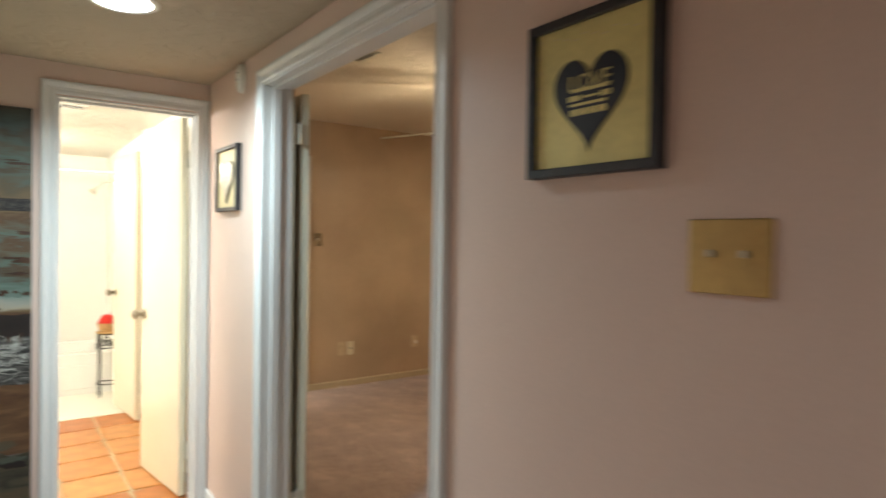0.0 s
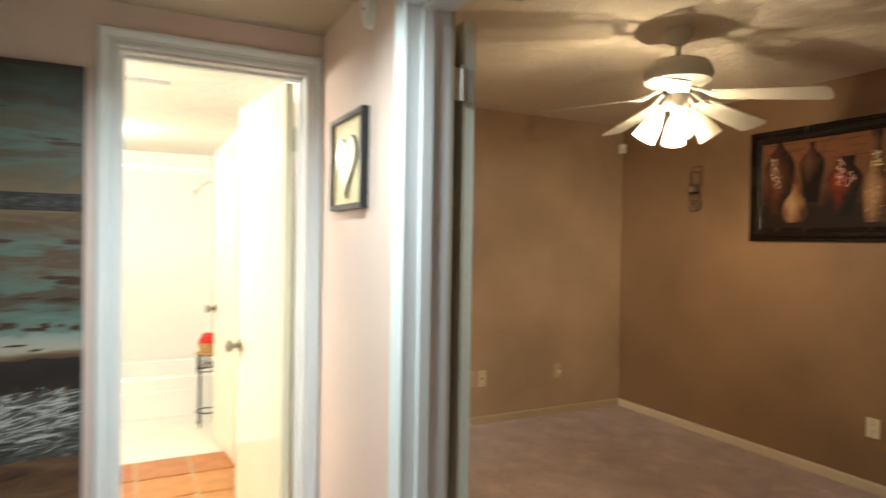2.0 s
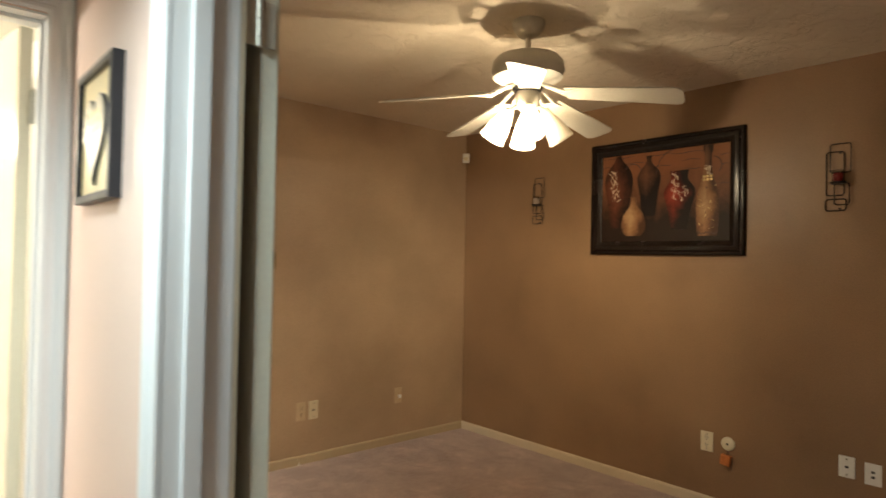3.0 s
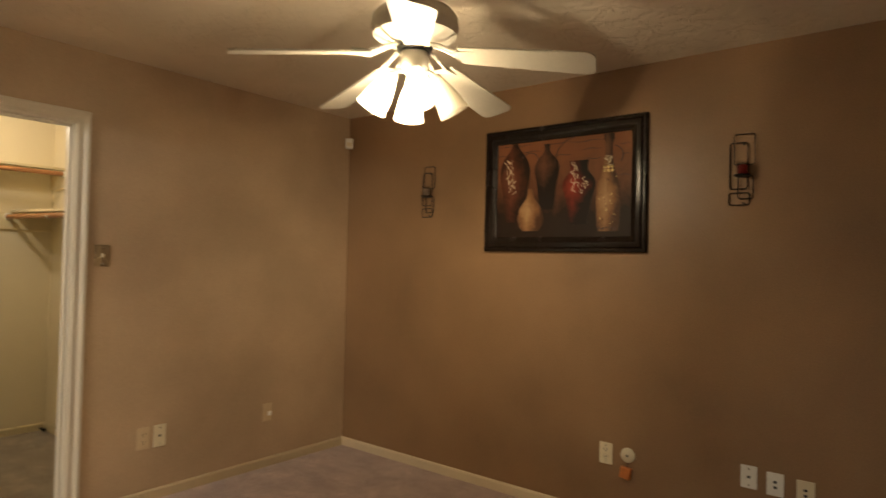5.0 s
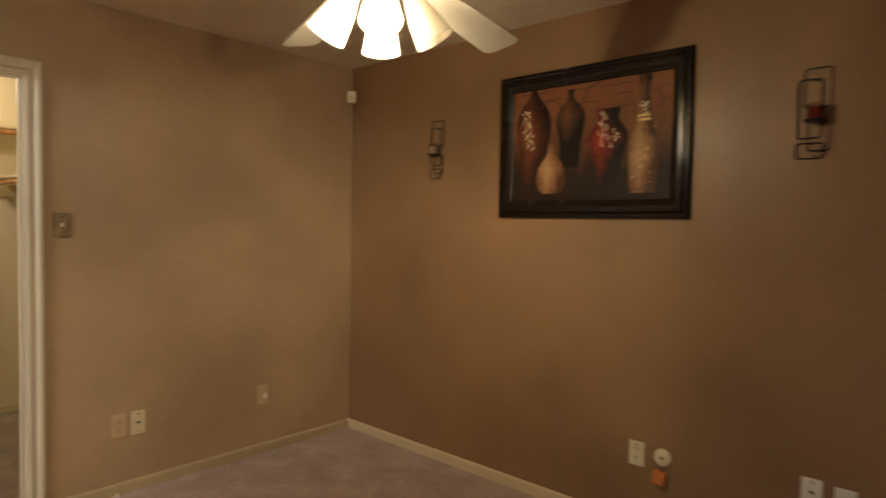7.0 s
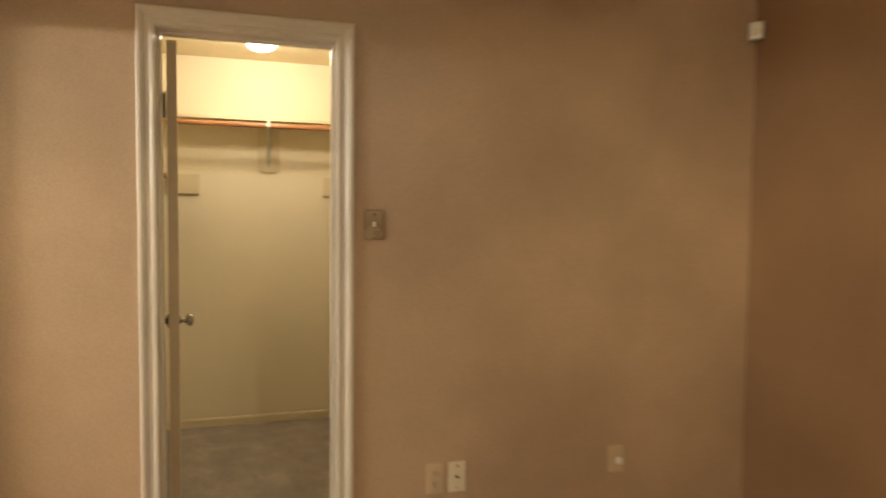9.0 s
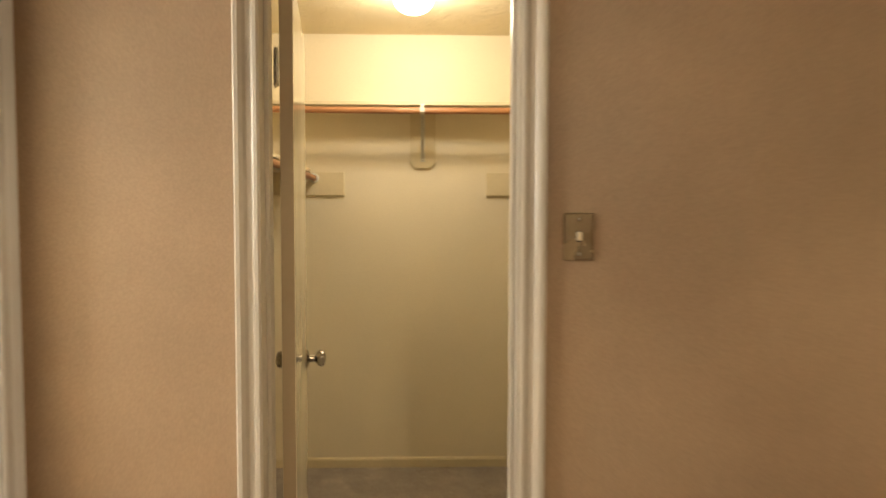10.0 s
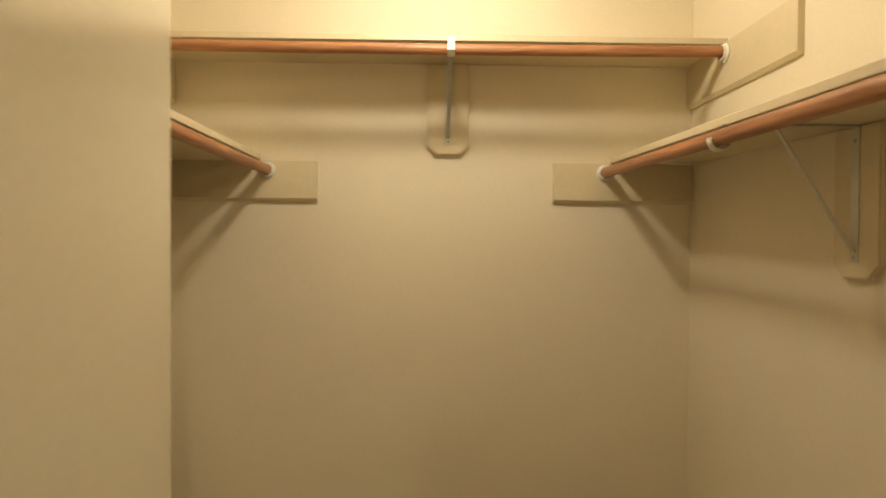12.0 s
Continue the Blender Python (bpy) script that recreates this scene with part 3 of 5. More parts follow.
# ---- bedroom: ceiling fan with lights ----
fan = thing("ceiling_fan", pose(FAN[0], FAN[1], 2.44), "white five-blade ceiling fan with four glass light shades", "ceiling fan")
part("canopy", lathe(bmesh.new(), [(0, 0), (0.070, 0), (0.072, -0.012), (0.066, -0.030), (0.048, -0.058), (0.030, -0.070), (0, -0.072)], 36), fan_white, fan, smooth=True)
part("downrod", lathe(bmesh.new(), [(0.012, -0.068), (0.012, -0.145)], 16), fan_white, fan, smooth=True)
part("motor_housing", lathe(bmesh.new(), [(0, -0.138), (0.04, -0.139), (0.09, -0.145), (0.135, -0.160), (0.153, -0.182), (0.158, -0.215), (0.150, -0.236), (0.150, -0.246), (0.120, -0.262), (0.085, -0.275), (0.06, -0.280), (0, -0.281)], 48), fan_white, fan, smooth=True)
part("flywheel", lathe(bmesh.new(), [(0, -0.282), (0.062, -0.283), (0.066, -0.292), (0.062, -0.303), (0, -0.304)], 36), dark_slot, fan, "dark flywheel ring under the motor", smooth=True)
part("switch_cup", lathe(bmesh.new(), [(0, -0.305), (0.047, -0.306), (0.052, -0.315), (0.052, -0.358), (0.046, -0.372), (0.03, -0.384), (0.022, -0.400), (0.012, -0.412), (0, -0.414)], 36), fan_white, fan, smooth=True)
for k in range(5):
    az = -139.5 + 72 * k
    m = pose(0, 0, -0.335, 0, 0, az)
    bm = bmesh.new()
    tubepts = [(0.055, 0, 0.055), (0.10, 0, 0.042), (0.14, 0.0, 0.020), (0.17, 0, 0.008)]
    for s in (-1, 1):
        tube(bm, [(x, s * (0.012 + 0.16 * max(0, x - 0.055)), z) for x, _, z in tubepts], 0.007, 8)
    box(bm, 0.15, 0.235, -0.036, 0.036, 0.004, 0.010, 0.003)
    iron_part = part("blade_iron", bm, fan_white, fan, "white cast blade bracket", smooth=True, m=m)
    bm = bmesh.new()
    out = []
    for sy, a0 in ((-1, -90), (1, 0)):
        for i in range(5):
            a = radians(a0 + 22.5 * i)
            out.append((0.604 + 0.034 * math.cos(a), sy * 0.036 + 0.034 * math.sin(a)))
    out += [(0.17, 0.052), (0.165, 0.0), (0.17, -0.052)]
    lo, hi = [bm.verts.new((x, y, -0.003)) for x, y in out], [bm.verts.new((x, y, 0.003)) for x, y in out]
    bm.faces.new(hi), bm.faces.new(lo[::-1])
    for i in range(len(out)):
        j = (i + 1) % len(out)
        bm.faces.new((lo[i], lo[j], hi[j], hi[i]))
    bmesh.ops.recalc_face_normals(bm, faces=bm.faces)
    part("blade", bm, blade_white, fan, "white painted wooden fan blade", m=pose(0, 0, -0.326, 0, 0, az) @ Matrix.Translation((0.165, 0, 0)) @ Matrix.Rotation(radians(7.5), 4, "Y") @ Matrix.Translation((-0.165, 0, 0)) @ Matrix.Rotation(radians(-12), 4, "X"))
for az, on in SHADES:
    # arm, socket and a tulip shade that leans outwards
    base = Matrix.Rotation(radians(az), 4, "Z")
    bm = tube(bmesh.new(), [base @ Vector(p) for p in ((0.03, 0, -0.372), (0.055, 0, -0.372), (0.073, 0, -0.382), (0.082, 0, -0.398))], 0.009, 10)
    part("light_arm", bm, fan_white, fan, smooth=True)
    tilt = base @ Matrix.Translation((0.074, 0, -0.384)) @ Matrix.Rotation(radians(-31), 4, "Y") @ Matrix.Scale(0.96, 4)
    part("socket_cup", lathe(bmesh.new(), [(0, 0.004), (0.016, 0.003), (0.021, -0.003), (0.0225, -0.012), (0.022, -0.014)], 24, tilt), fan_white, fan, smooth=True)
    prof = [(0.0205, -0.010), (0.025, -0.022), (0.034, -0.046), (0.043, -0.078), (0.050, -0.110), (0.056, -0.142), (0.0595, -0.156), (0.0575, -0.157), (0.0540, -0.142), (0.048, -0.110), (0.041, -0.078), (0.032, -0.046), (0.023, -0.022), (0.0185, -0.010)]
    shade = part("glass_shade", lathe(bmesh.new(), prof, 36, tilt), lit_glass if on else dim_glass, fan, "glowing frosted tulip glass shade" if on else "frosted tulip glass shade with its bulb out", smooth=True)
    bulb = lathe(bmesh.new(), [(0, -0.030), (0.012, -0.032), (0.014, -0.050), (0.024, -0.072), (0.028, -0.090), (0.022, -0.108), (0, -0.118)], 20, tilt)
    if on:
        part("bulb", bulb, bulb_glow, shade, "lit bulb", smooth=True).visible_shadow = False
    else:
        part("bulb", bulb, white_plastic, shade, "unlit bulb", smooth=True)

# ---- wall plates and small devices ----


def plate(name, m, w, h, material, label, category, marks, screws=True, dark=None):
    """A bevelled cover plate on a wall with toggles ('t'), duplex faces ('d'), jacks ('j') or rockers at (x, z)."""
    p = thing(name, m, label, category)
    part("cover", fresh_box(-w / 2, w / 2, -0.006, 0.0, -h / 2, h / 2, bevel=0.0055 if material is aged_plate else 0.0025), material, p)
    for kind, x, z in marks:
        if kind == "t":
            part("toggle_slot", fresh_box(x - 0.006, x + 0.006, -0.0072, -0.005, z - 0.013, z + 0.013), dark or dark_slot, p)
            k = 1.2 if material is aged_plate else 1.0
            part("toggle", fresh_box(x - 0.0045 * k, x + 0.0045 * k, -0.018, -0.006, z - 0.001 - 0.008 * (k > 1), z + 0.010 * k, bevel=0.002), ivory, p, "ivory toggle")
        elif kind == "d":
            bm = lathe(bmesh.new(), [(0, 0.0078), (0.0155, 0.0078), (0.0172, 0.0062), (0.0172, 0.004)], 20, Matrix.Translation((x, 0, z)) @ Matrix.Rotation(radians(90), 4, "X"))
            s = part("socket_face", bm, material, p, smooth=True)
            for dx in (-0.0065, 0.0065):
                part("slot", fresh_box(x + dx - 0.0014, x + dx + 0.0014, -0.0088, -0.0076, z - 0.001, z + 0.009), dark_slot, s)
            part("slot", fresh_box(x - 0.0022, x + 0.0022, -0.0088, -0.0076, z - 0.011, z - 0.006), dark_slot, s)
        elif kind == "j":
            part("jack", fresh_box(x - 0.0075, x + 0.0075, -0.0085, -0.005, z - 0.0055, z + 0.0055, bevel=0.001), dark_slot, p, "dark jack socket")
    if screws:
        for z in (h * 0.36, -h * 0.36):
            part("screw", lathe(bmesh.new(), [(0, 0.0085), (0.0036, 0.008), (0.0048, 0.0055)], 10, Matrix.Translation((0, 0, z)) @ Matrix.Rotation(radians(90), 4, "X")), nickel, p)
    return p


def on_north(x, z):
    return pose(x, BED_Y1, z)


def on_east(y, z):
    return Matrix.Translation((BED_X1, y, z)) @ EASTWARD


def on_hall(y, z):
    return Matrix.Translation((HALL_X, y, z)) @ EASTWARD


plate("light_switch", on_north(2.911, 1.379), 0.074, 0.114, aged_plate, "polished antique brass single switch plate beside the closet", "switch plate", [("t", 0, 0)], True, dark_slot)
plate("wall_outlet", on_north(3.157, 0.374), 0.068, 0.122, almond, "tan painted-over outlet plate above the baseboard", "outlet", [("d", 0, 0.02), ("d", 0, -0.02)], False)
plate("cable_plate", on_north(3.250, 0.373), 0.070, 0.124, ivory, "ivory cable wall plate beside an outlet", "wall plate", [("j", 0, 0.0)])
plate("phone_plate", on_north(3.966, 0.377), 0.068, 0.116, almond, "tan painted phone wall plate with white jack", "wall plate", [], False)
part("jack", fresh_box(0.002, 0.026, -0.016, -0.005, -0.022, 0.004, bevel=0.002), white_plastic, bpy.data.objects["phone_plate"], "white phone jack")
plate("wall_outlet", on_east(3.103, 0.392), 0.072, 0.112, ivory, "off-white duplex outlet on the brown wall", "outlet", [("d", 0, 0.02), ("d", 0, -0.02)])
plate("cable_plate", on_east(2.409, 0.428), 0.070, 0.104, white_plastic, "white cable wall plate with one port", "wall plate", [("j", 0, 0.0)])
plate("network_plate", on_east(2.300, 0.419), 0.070, 0.103, white_plastic, "white two-port network wall plate", "wall plate", [("j", 0, 0.011), ("j", 0, -0.013)], False)
plate("network_plate", on_east(2.181, 0.411), 0.070, 0.103, ivory, "ivory two-port network wall plate", "wall plate", [("j", 0, 0.011), ("j", 0, -0.013)], False)
plate("wall_outlet", on_east(1.937, 0.332), 0.066, 0.112, white_plastic, "white duplex outlet low on the brown wall", "outlet", [("d", 0, 0.02), ("d", 0, -0.02)])
plate("brass_switch_plate", on_hall(0.558, 1.380), 0.132, 0.116, brass, "square brass two-gang switch plate", "switch plate", [("t", -0.026, 0), ("t", 0.026, 0)], False, brass)

r = thing("round_jack", on_east(2.983, 0.404), "round ivory wall jack with a dark centre", "wall jack")
part("cover", lathe(bmesh.new(), [(0, 0.014), (0.030, 0.013), (0.037, 0.008), (0.038, 0.0), (0, 0.0)], 32, Matrix.Rotation(radians(90), 4, "X")), ivory, r, smooth=True)
part("port", lathe(bmesh.new(), [(0, 0.0165), (0.006, 0.0165), (0.0065, 0.012)], 14, Matrix.Rotation(radians(90), 4, "X")), dark_slot, r)
t = thing("hanging_tag", on_east(2.989, 0.318) @ Matrix.Rotation(radians(8), 4, "Y"), "small orange card box hanging below the round jack", "tag")
part("card", fresh_box(-0.027, 0.027, -0.030, -0.002, -0.030, 0.026, bevel=0.003), orange_tag, t)
part("cord", tube(bmesh.new(), [(0.0, -0.012, 0.026), (0.003, -0.012, 0.036), (0.004, -0.010, 0.048)], 0.002, 8), iron, t, "thin dark cord")

s = thing("motion_sensor", pose(4.595, 5.120, 2.242, 0, 0, -45), "small white corner alarm sensor high in the corner", "sensor")
part("housing", fresh_box(-0.028, 0.028, -0.022, 0.016, -0.038, 0.038, bevel=0.007), white_plastic, s, smooth=True)
part("lens", fresh_box(-0.018, 0.018, -0.026, -0.021, -0.022, 0.006, bevel=0.002), ivory, s, "milky sensor lens")

c = thing("door_chime", on_hall(2.836, 2.108), "white oval wall chime above the picture", "chime")
bm = lathe(bmesh.new(), [(0, 0.030), (0.028, 0.029), (0.036, 0.022), (0.038, 0.0), (0, 0.0)], 32, Matrix.Diagonal((0.85, 1, 1.75, 1)) @ Matrix.Rotation(radians(90), 4, "X"))
part("cover", bm, white_plastic, c, smooth=True)
for z in (0.022, -0.01):
    part("port", lathe(bmesh.new(), [(0, 0.0315), (0.004, 0.0315), (0.004, 0.027)], 10, Matrix.Translation((0.004, 0, z)) @ Matrix.Rotation(radians(90), 4, "X")), dark_slot, c)

cb = thing("cable_end", pose(3.137, 5.135, 0.024), "loose white cable end on the carpet by the baseboard", "cable")
part("cord", tube(bmesh.new(), [(0.0, 0.008, 0.045), (0.0, -0.002, 0.025), (0.002, -0.008, 0.010), (-0.03, -0.012, 0.004), (-0.10, -0.010, 0.004)], 0.0025, 8), ivory, cb, smooth=True)
part("plug", fresh_box(-0.007, 0.006, -0.015, -0.003, 0.004, 0.016, bevel=0.002), white_plastic, cb)

# ---- hall: recessed downlight, and the added unseen one further back ----
for y in (2.37, -0.75):
    d = thing("recessed_downlight", pose(0.92, y, 2.18), "white recessed ceiling downlight, lit bluish white", "downlight", "hall downlights")
    part("trim_ring", lathe(bmesh.new(), [(0.086, 0.004), (0.088, -0.004), (0.104, -0.006), (0.110, -0.002), (0.110, 0.0)], 48), white_plastic, d, smooth=True)
    part("reflector", lathe(bmesh.new(), [(0.086, 0.004), (0.082, 0.022), (0.080, 0.030)], 48), white_plastic, d, smooth=True)
    part("lens", lathe(bmesh.new(), [(0, 0.024), (0.081, 0.024)], 48), led_glow, d, "glowing lens")


# ---- pictures ----
def frame_ring(bm, w, h, bars):
    """A mitred picture frame: bars is a profile of (inward, proud)."""
    st = []
    for u, v in bars:
        x, z = w / 2 - u, h / 2 - u
        st.append([bm.verts.new((sx * x, -v, sz * z)) for sx, sz in ((-1, -1), (1, -1), (1, 1), (-1, 1))])
    for p, q in zip(st, st[1:]):
        for i in range(4):
            j = (i + 1) % 4
            bm.faces.new((p[i], p[j], q[j], q[i]))
    bmesh.ops.recalc_face_normals(bm, faces=bm.faces)
    return bm


def heart(k, n=40, dx=0.0, dz=0.0):
    out = []
    for i in range(n):
        a = math.tau * i / n
        out.append((dx + k * 16 * math.sin(a) ** 3 / 17, dz + k * (13 * math.cos(a) - 5 * math.cos(2 * a) - 2 * math.cos(3 * a) - math.cos(4 * a)) / 17 * 1.12))
    return out


def text_part(words, size, x, z, y, material, parent, depth=0.0006):
    cu = bpy.data.curves.new("lettering", "FONT")
    cu.body, cu.size, cu.align_x, cu.align_y, cu.extrude = words, size, "CENTER", "CENTER", depth
    tmp = bpy.data.objects.new("lettering", cu)
    me = bpy.data.meshes.new_from_object(tmp)
    bpy.data.objects.remove(tmp)
    me.materials.append(material)
    ob = new("lettering", me)
    ob.parent = parent
    ob.matrix_basis = pose(x, y, z, 90, 0, 0)
    return ob


def heart_picture(m, w, paper, dark_heart, label):
    p = thing("heart_picture", m, label, "picture", "heart pictures in the hall")
    h = 0.306
    part("picture_frame", frame_ring(bmesh.new(), w, h, [(0, 0), (0.0, 0.024), (0.002, 0.026), (0.016, 0.026), (0.018, 0.024), (0.018, 0.012)]), frame_black_matte, p, "black square-edged frame")
    part("print", fresh_box(-w / 2 + 0.017, w / 2 - 0.017, -0.014, -0.001, -h / 2 + 0.017, h / 2 - 0.017), paper, p, "gold-coloured print")
    if dark_heart:
        ht = part("heart", slab(bmesh.new(), heart(0.0925, 48, 0.0, -0.006), 0.002, Matrix.Translation((0, -0.0145, 0))), heart_black, p, "black heart")
        text_part("LOVE", 0.042, 0.0, 0.020, -0.0172, gold_leaf, ht)
        for x0, x1, z0, z1 in ((-0.042, 0.046, 0.004, 0.010), (-0.050, -0.020, -0.012, -0.002), (-0.016, 0.024, -0.009, -0.005), (0.028, 0.050, -0.012, -0.002), (-0.046, 0.040, -0.022, -0.017), (-0.044, -0.026, -0.040, -0.028), (-0.022, -0.004, -0.040, -0.028), (0.0, 0.018, -0.040, -0.028), (0.022, 0.040, -0.040, -0.028)):
            part("line_of_writing", fresh_box(x0, x1, -0.0172, -0.0164, z0, z1), gold_leaf, ht)
        for i in range(9):
            z = 0.128 - 0.006 * (i % 3) - 0.004 * (i // 3)
            x = -0.09 + 0.023 * i
            part("printed_bar", fresh_box(x, x + 0.014, -0.0148, -0.0138, z - 0.012, z - 0.010), cream_leaf, p)
    else:
        ht = part("heart", slab(bmesh.new(), heart(0.104, 48, 0.0, 0.0), 0.006, Matrix.Translation((0, -0.0145, 0))), heart_black, p, "dark-edged raised heart")
        part("heart_face", slab(bmesh.new(), heart(0.098, 48, -0.003, 0.002), 0.002, Matrix.Translation((0, -0.0207, 0))), heart_silver, ht, "pale silver heart face")
        for z, hw in ((0.045, 0.05), (0.025, 0.06), (0.005, 0.055), (-0.015, 0.045)):
            part("line_of_writing", fresh_box(-hw, hw, -0.0236, -0.0228, z - 0.005, z + 0.005), cream_leaf, ht)
    for i in range(9):
        part("bead", lathe(bmesh.new(), [(0, 0.003), (0.003, 0.0015), (0.0035, 0)], 8, Matrix.Translation((-w / 2 + 0.024, -0.014, -0.12 + i * 0.03)) @ Matrix.Rotation(radians(90), 4, "X")), cream_leaf, p)
    return p


heart_picture(on_hall(0.826, 1.677), 0.308, gold_leaf, True, "gold print with black heart in a black frame")
heart_picture(on_hall(3.013, 1.669), 0.322, cream_leaf, False, "pale gold print with silver heart in a black frame")


# the large still life of vases
def paint_streaks(name, stops, scale=(1, 1, 3), noise_scale=4.0, rough=0.5, distortion=1.0, metal=0.0):
    m, nt, b = nodes_of(name)
    co = coords(nt, "Object", scale)
    n = add(nt, "ShaderNodeTexNoise", Scale=noise_scale, Detail=7.0, Roughness=0.65, Distortion=distortion)
    nt.links.new(co, n.inputs["Vector"])
    nt.links.new(ramp(nt, n.outputs[0], stops), b.inputs["Base Color"])
    bp = add(nt, "ShaderNodeBump", Strength=0.25, Distance=0.002)
    nt.links.new(n.outputs[0], bp.inputs["Height"]), nt.links.new(bp.outputs[0], b.inputs["Normal"])
    b.inputs["Roughness"].default_value, b.inputs["Metallic"].default_value = rough, metal
    return m


def vertical_mix(name, low, high, z0, z1, noise_scale=5.0):
    """A painted canvas ground that goes from one colour to another up the picture, brushed unevenly."""
    m, nt, b = nodes_of(name)
    tc = nt.nodes.new("ShaderNodeTexCoord")
    sx = nt.nodes.new("ShaderNodeSeparateXYZ")
    nt.links.new(tc.outputs["Object"], sx.inputs[0])
    n = add(nt, "ShaderNodeTexNoise", Scale=noise_scale, Detail=7.0, Roughness=0.7, Distortion=0.6)
    nt.links.new(tc.outputs["Object"], n.inputs["Vector"])
    mr = nt.nodes.new("ShaderNodeMapRange")
    mr.inputs["From Min"].default_value, mr.inputs["From Max"].default_value = z0, z1
    nt.links.new(sx.outputs[2], mr.inputs[0])
    ad = nt.nodes.new("ShaderNodeMath")
    ad.operation = "MULTIPLY_ADD"
    ad.inputs[1].default_value, ad.inputs[2].default_value = 0.9, -0.45
    nt.links.new(n.outputs[0], ad.inputs[0])
    sm = nt.nodes.new("ShaderNodeMath")
    nt.links.new(ad.outputs[0], sm.inputs[0]), nt.links.new(mr.outputs[0], sm.inputs[1])
    nt.links.new(ramp(nt, sm.outputs[0], [(0.1, low), (0.9, high)]), b.inputs["Base Color"])
    bp = add(nt, "ShaderNodeBump", Strength=0.3, Distance=0.002)
    nt.links.new(n.outputs[0], bp.inputs["Height"]), nt.links.new(bp.outputs[0], b.inputs["Normal"])
    b.inputs["Roughness"].default_value, b.inputs["Specular IOR Level"].default_value = 0.5, 0.2
    return m


PW, PH = 1.006, 0.728
vp = thing("vase_painting", on_east(3.401, 1.821), "still life of five vases in a wide dark frame", "painting")
part("picture_frame", frame_ring(bmesh.new(), PW, PH, [(0, 0), (0.0, 0.020), (0.005, 0.027), (0.016, 0.030), (0.024, 0.026), (0.030, 0.033), (0.048, 0.036), (0.062, 0.031), (0.070, 0.022), (0.078, 0.020), (0.084, 0.016), (0.086, 0.010)]), frame_black, vp, "wide dark moulded wood frame", smooth=True)
bm = bmesh.new()
for i in range(60):
    for x, z in ((-PW / 2 + 0.013 + i * (PW - 0.026) / 59, PH / 2 - 0.012), (-PW / 2 + 0.013 + i * (PW - 0.026) / 59, -PH / 2 + 0.012)):
        box(bm, x - 0.005, x + 0.005, -0.0325, -0.028, z - 0.004, z + 0.004)
for i in range(44):
    for s_ in (-1, 1):
        z = -PH / 2 + 0.022 + i * (PH - 0.044) / 43
        box(bm, s_ * (PW / 2 - 0.012) - 0.004, s_ * (PW / 2 - 0.012) + 0.004, -0.0325, -0.028, z - 0.005, z + 0.005)
part("beading", bm, frame_black, vp, "carved beading round the frame")
IW, IH = PW / 2 - 0.084, PH / 2 - 0.084
part("canvas", fresh_box(-IW, IW, -0.011, -0.002, -IH, IH), vertical_mix("canvas_ground", (0.016, 0.008, 0.005), (0.215, 0.085, 0.038), -0.17, 0.22, 7.0), vp, "dark brown painted canvas")


def vase_paint(name, dark, mid, light, cx, half, z_low, z_high):
    """Oil paint that models a round vase: light on its left middle, dark at its edges and foot, brushed."""
    m, nt, b = nodes_of(name)
    tc, sx = nt.nodes.new("ShaderNodeTexCoord"), nt.nodes.new("ShaderNodeSeparateXYZ")
    nt.links.new(tc.outputs["Object"], sx.inputs[0])
    n = add(nt, "ShaderNodeTexNoise", Scale=16.0, Detail=8.0, Roughness=0.7, Distortion=0.8)
    nt.links.new(tc.outputs["Object"], n.inputs["Vector"])

    def op(kind, a, c):
        q = nt.nodes.new("ShaderNodeMath")
        q.operation = kind
        for i, v in enumerate((a, c)):
            if isinstance(v, (int, float)):
                q.inputs[i].default_value = v
            else:
                nt.links.new(v, q.inputs[i])
        return q.outputs[0]

    side = op("ABSOLUTE", op("DIVIDE", op("SUBTRACT", sx.outputs[0], cx - 0.25 * half), half), 0)
    up = op("DIVIDE", op("SUBTRACT", sx.outputs[2], z_low), z_high - z_low)
    k = op("SUBTRACT", op("SUBTRACT", 0.98, op("MULTIPLY", op("ABSOLUTE", op("SUBTRACT", up, 0.52), 0), 1.25)), op("MULTIPLY", side, 0.7))
    k = op("ADD", k, op("MULTIPLY", op("SUBTRACT", n.outputs[0], 0.5), 0.9))
    nt.links.new(ramp(nt, k, [(0.15, dark), (0.5, mid), (0.95, light)]), b.inputs["Base Color"])
    bp = add(nt, "ShaderNodeBump", Strength=0.3, Distance=0.002)
    nt.links.new(n.outputs[0], bp.inputs["Height"]), nt.links.new(bp.outputs[0], b.inputs["Normal"])
    b.inputs["Roughness"].default_value, b.inputs["Specular IOR Level"].default_value = 0.5, 0.2
    return m


V_RED = vase_paint("oil_dark_red", (0.014, 0.006, 0.004), (0.075, 0.022, 0.012), (0.17, 0.058, 0.028), -0.296, 0.105, -0.19, 0.28)
V_BROWN = vase_paint("oil_brown", (0.008, 0.004, 0.003), (0.055, 0.024, 0.014), (0.13, 0.055, 0.028), -0.083, 0.08, 0.0, 0.26)
V_CRIMSON = vase_paint("oil_crimson", (0.008, 0.004, 0.003), (0.10, 0.013, 0.008), (0.30, 0.042, 0.022), 0.105, 0.105, -0.17, 0.16)
V_OCHRE = vase_paint("oil_ochre", (0.06, 0.026, 0.012), (0.22, 0.11, 0.050), (0.42, 0.26, 0.13), -0.187, 0.09, -0.30, 0.05)
V_GOLD = vase_paint("oil_gold", (0.06, 0.026, 0.012), (0.23, 0.115, 0.052), (0.42, 0.25, 0.125), 0.29, 0.07, -0.34, 0.17)
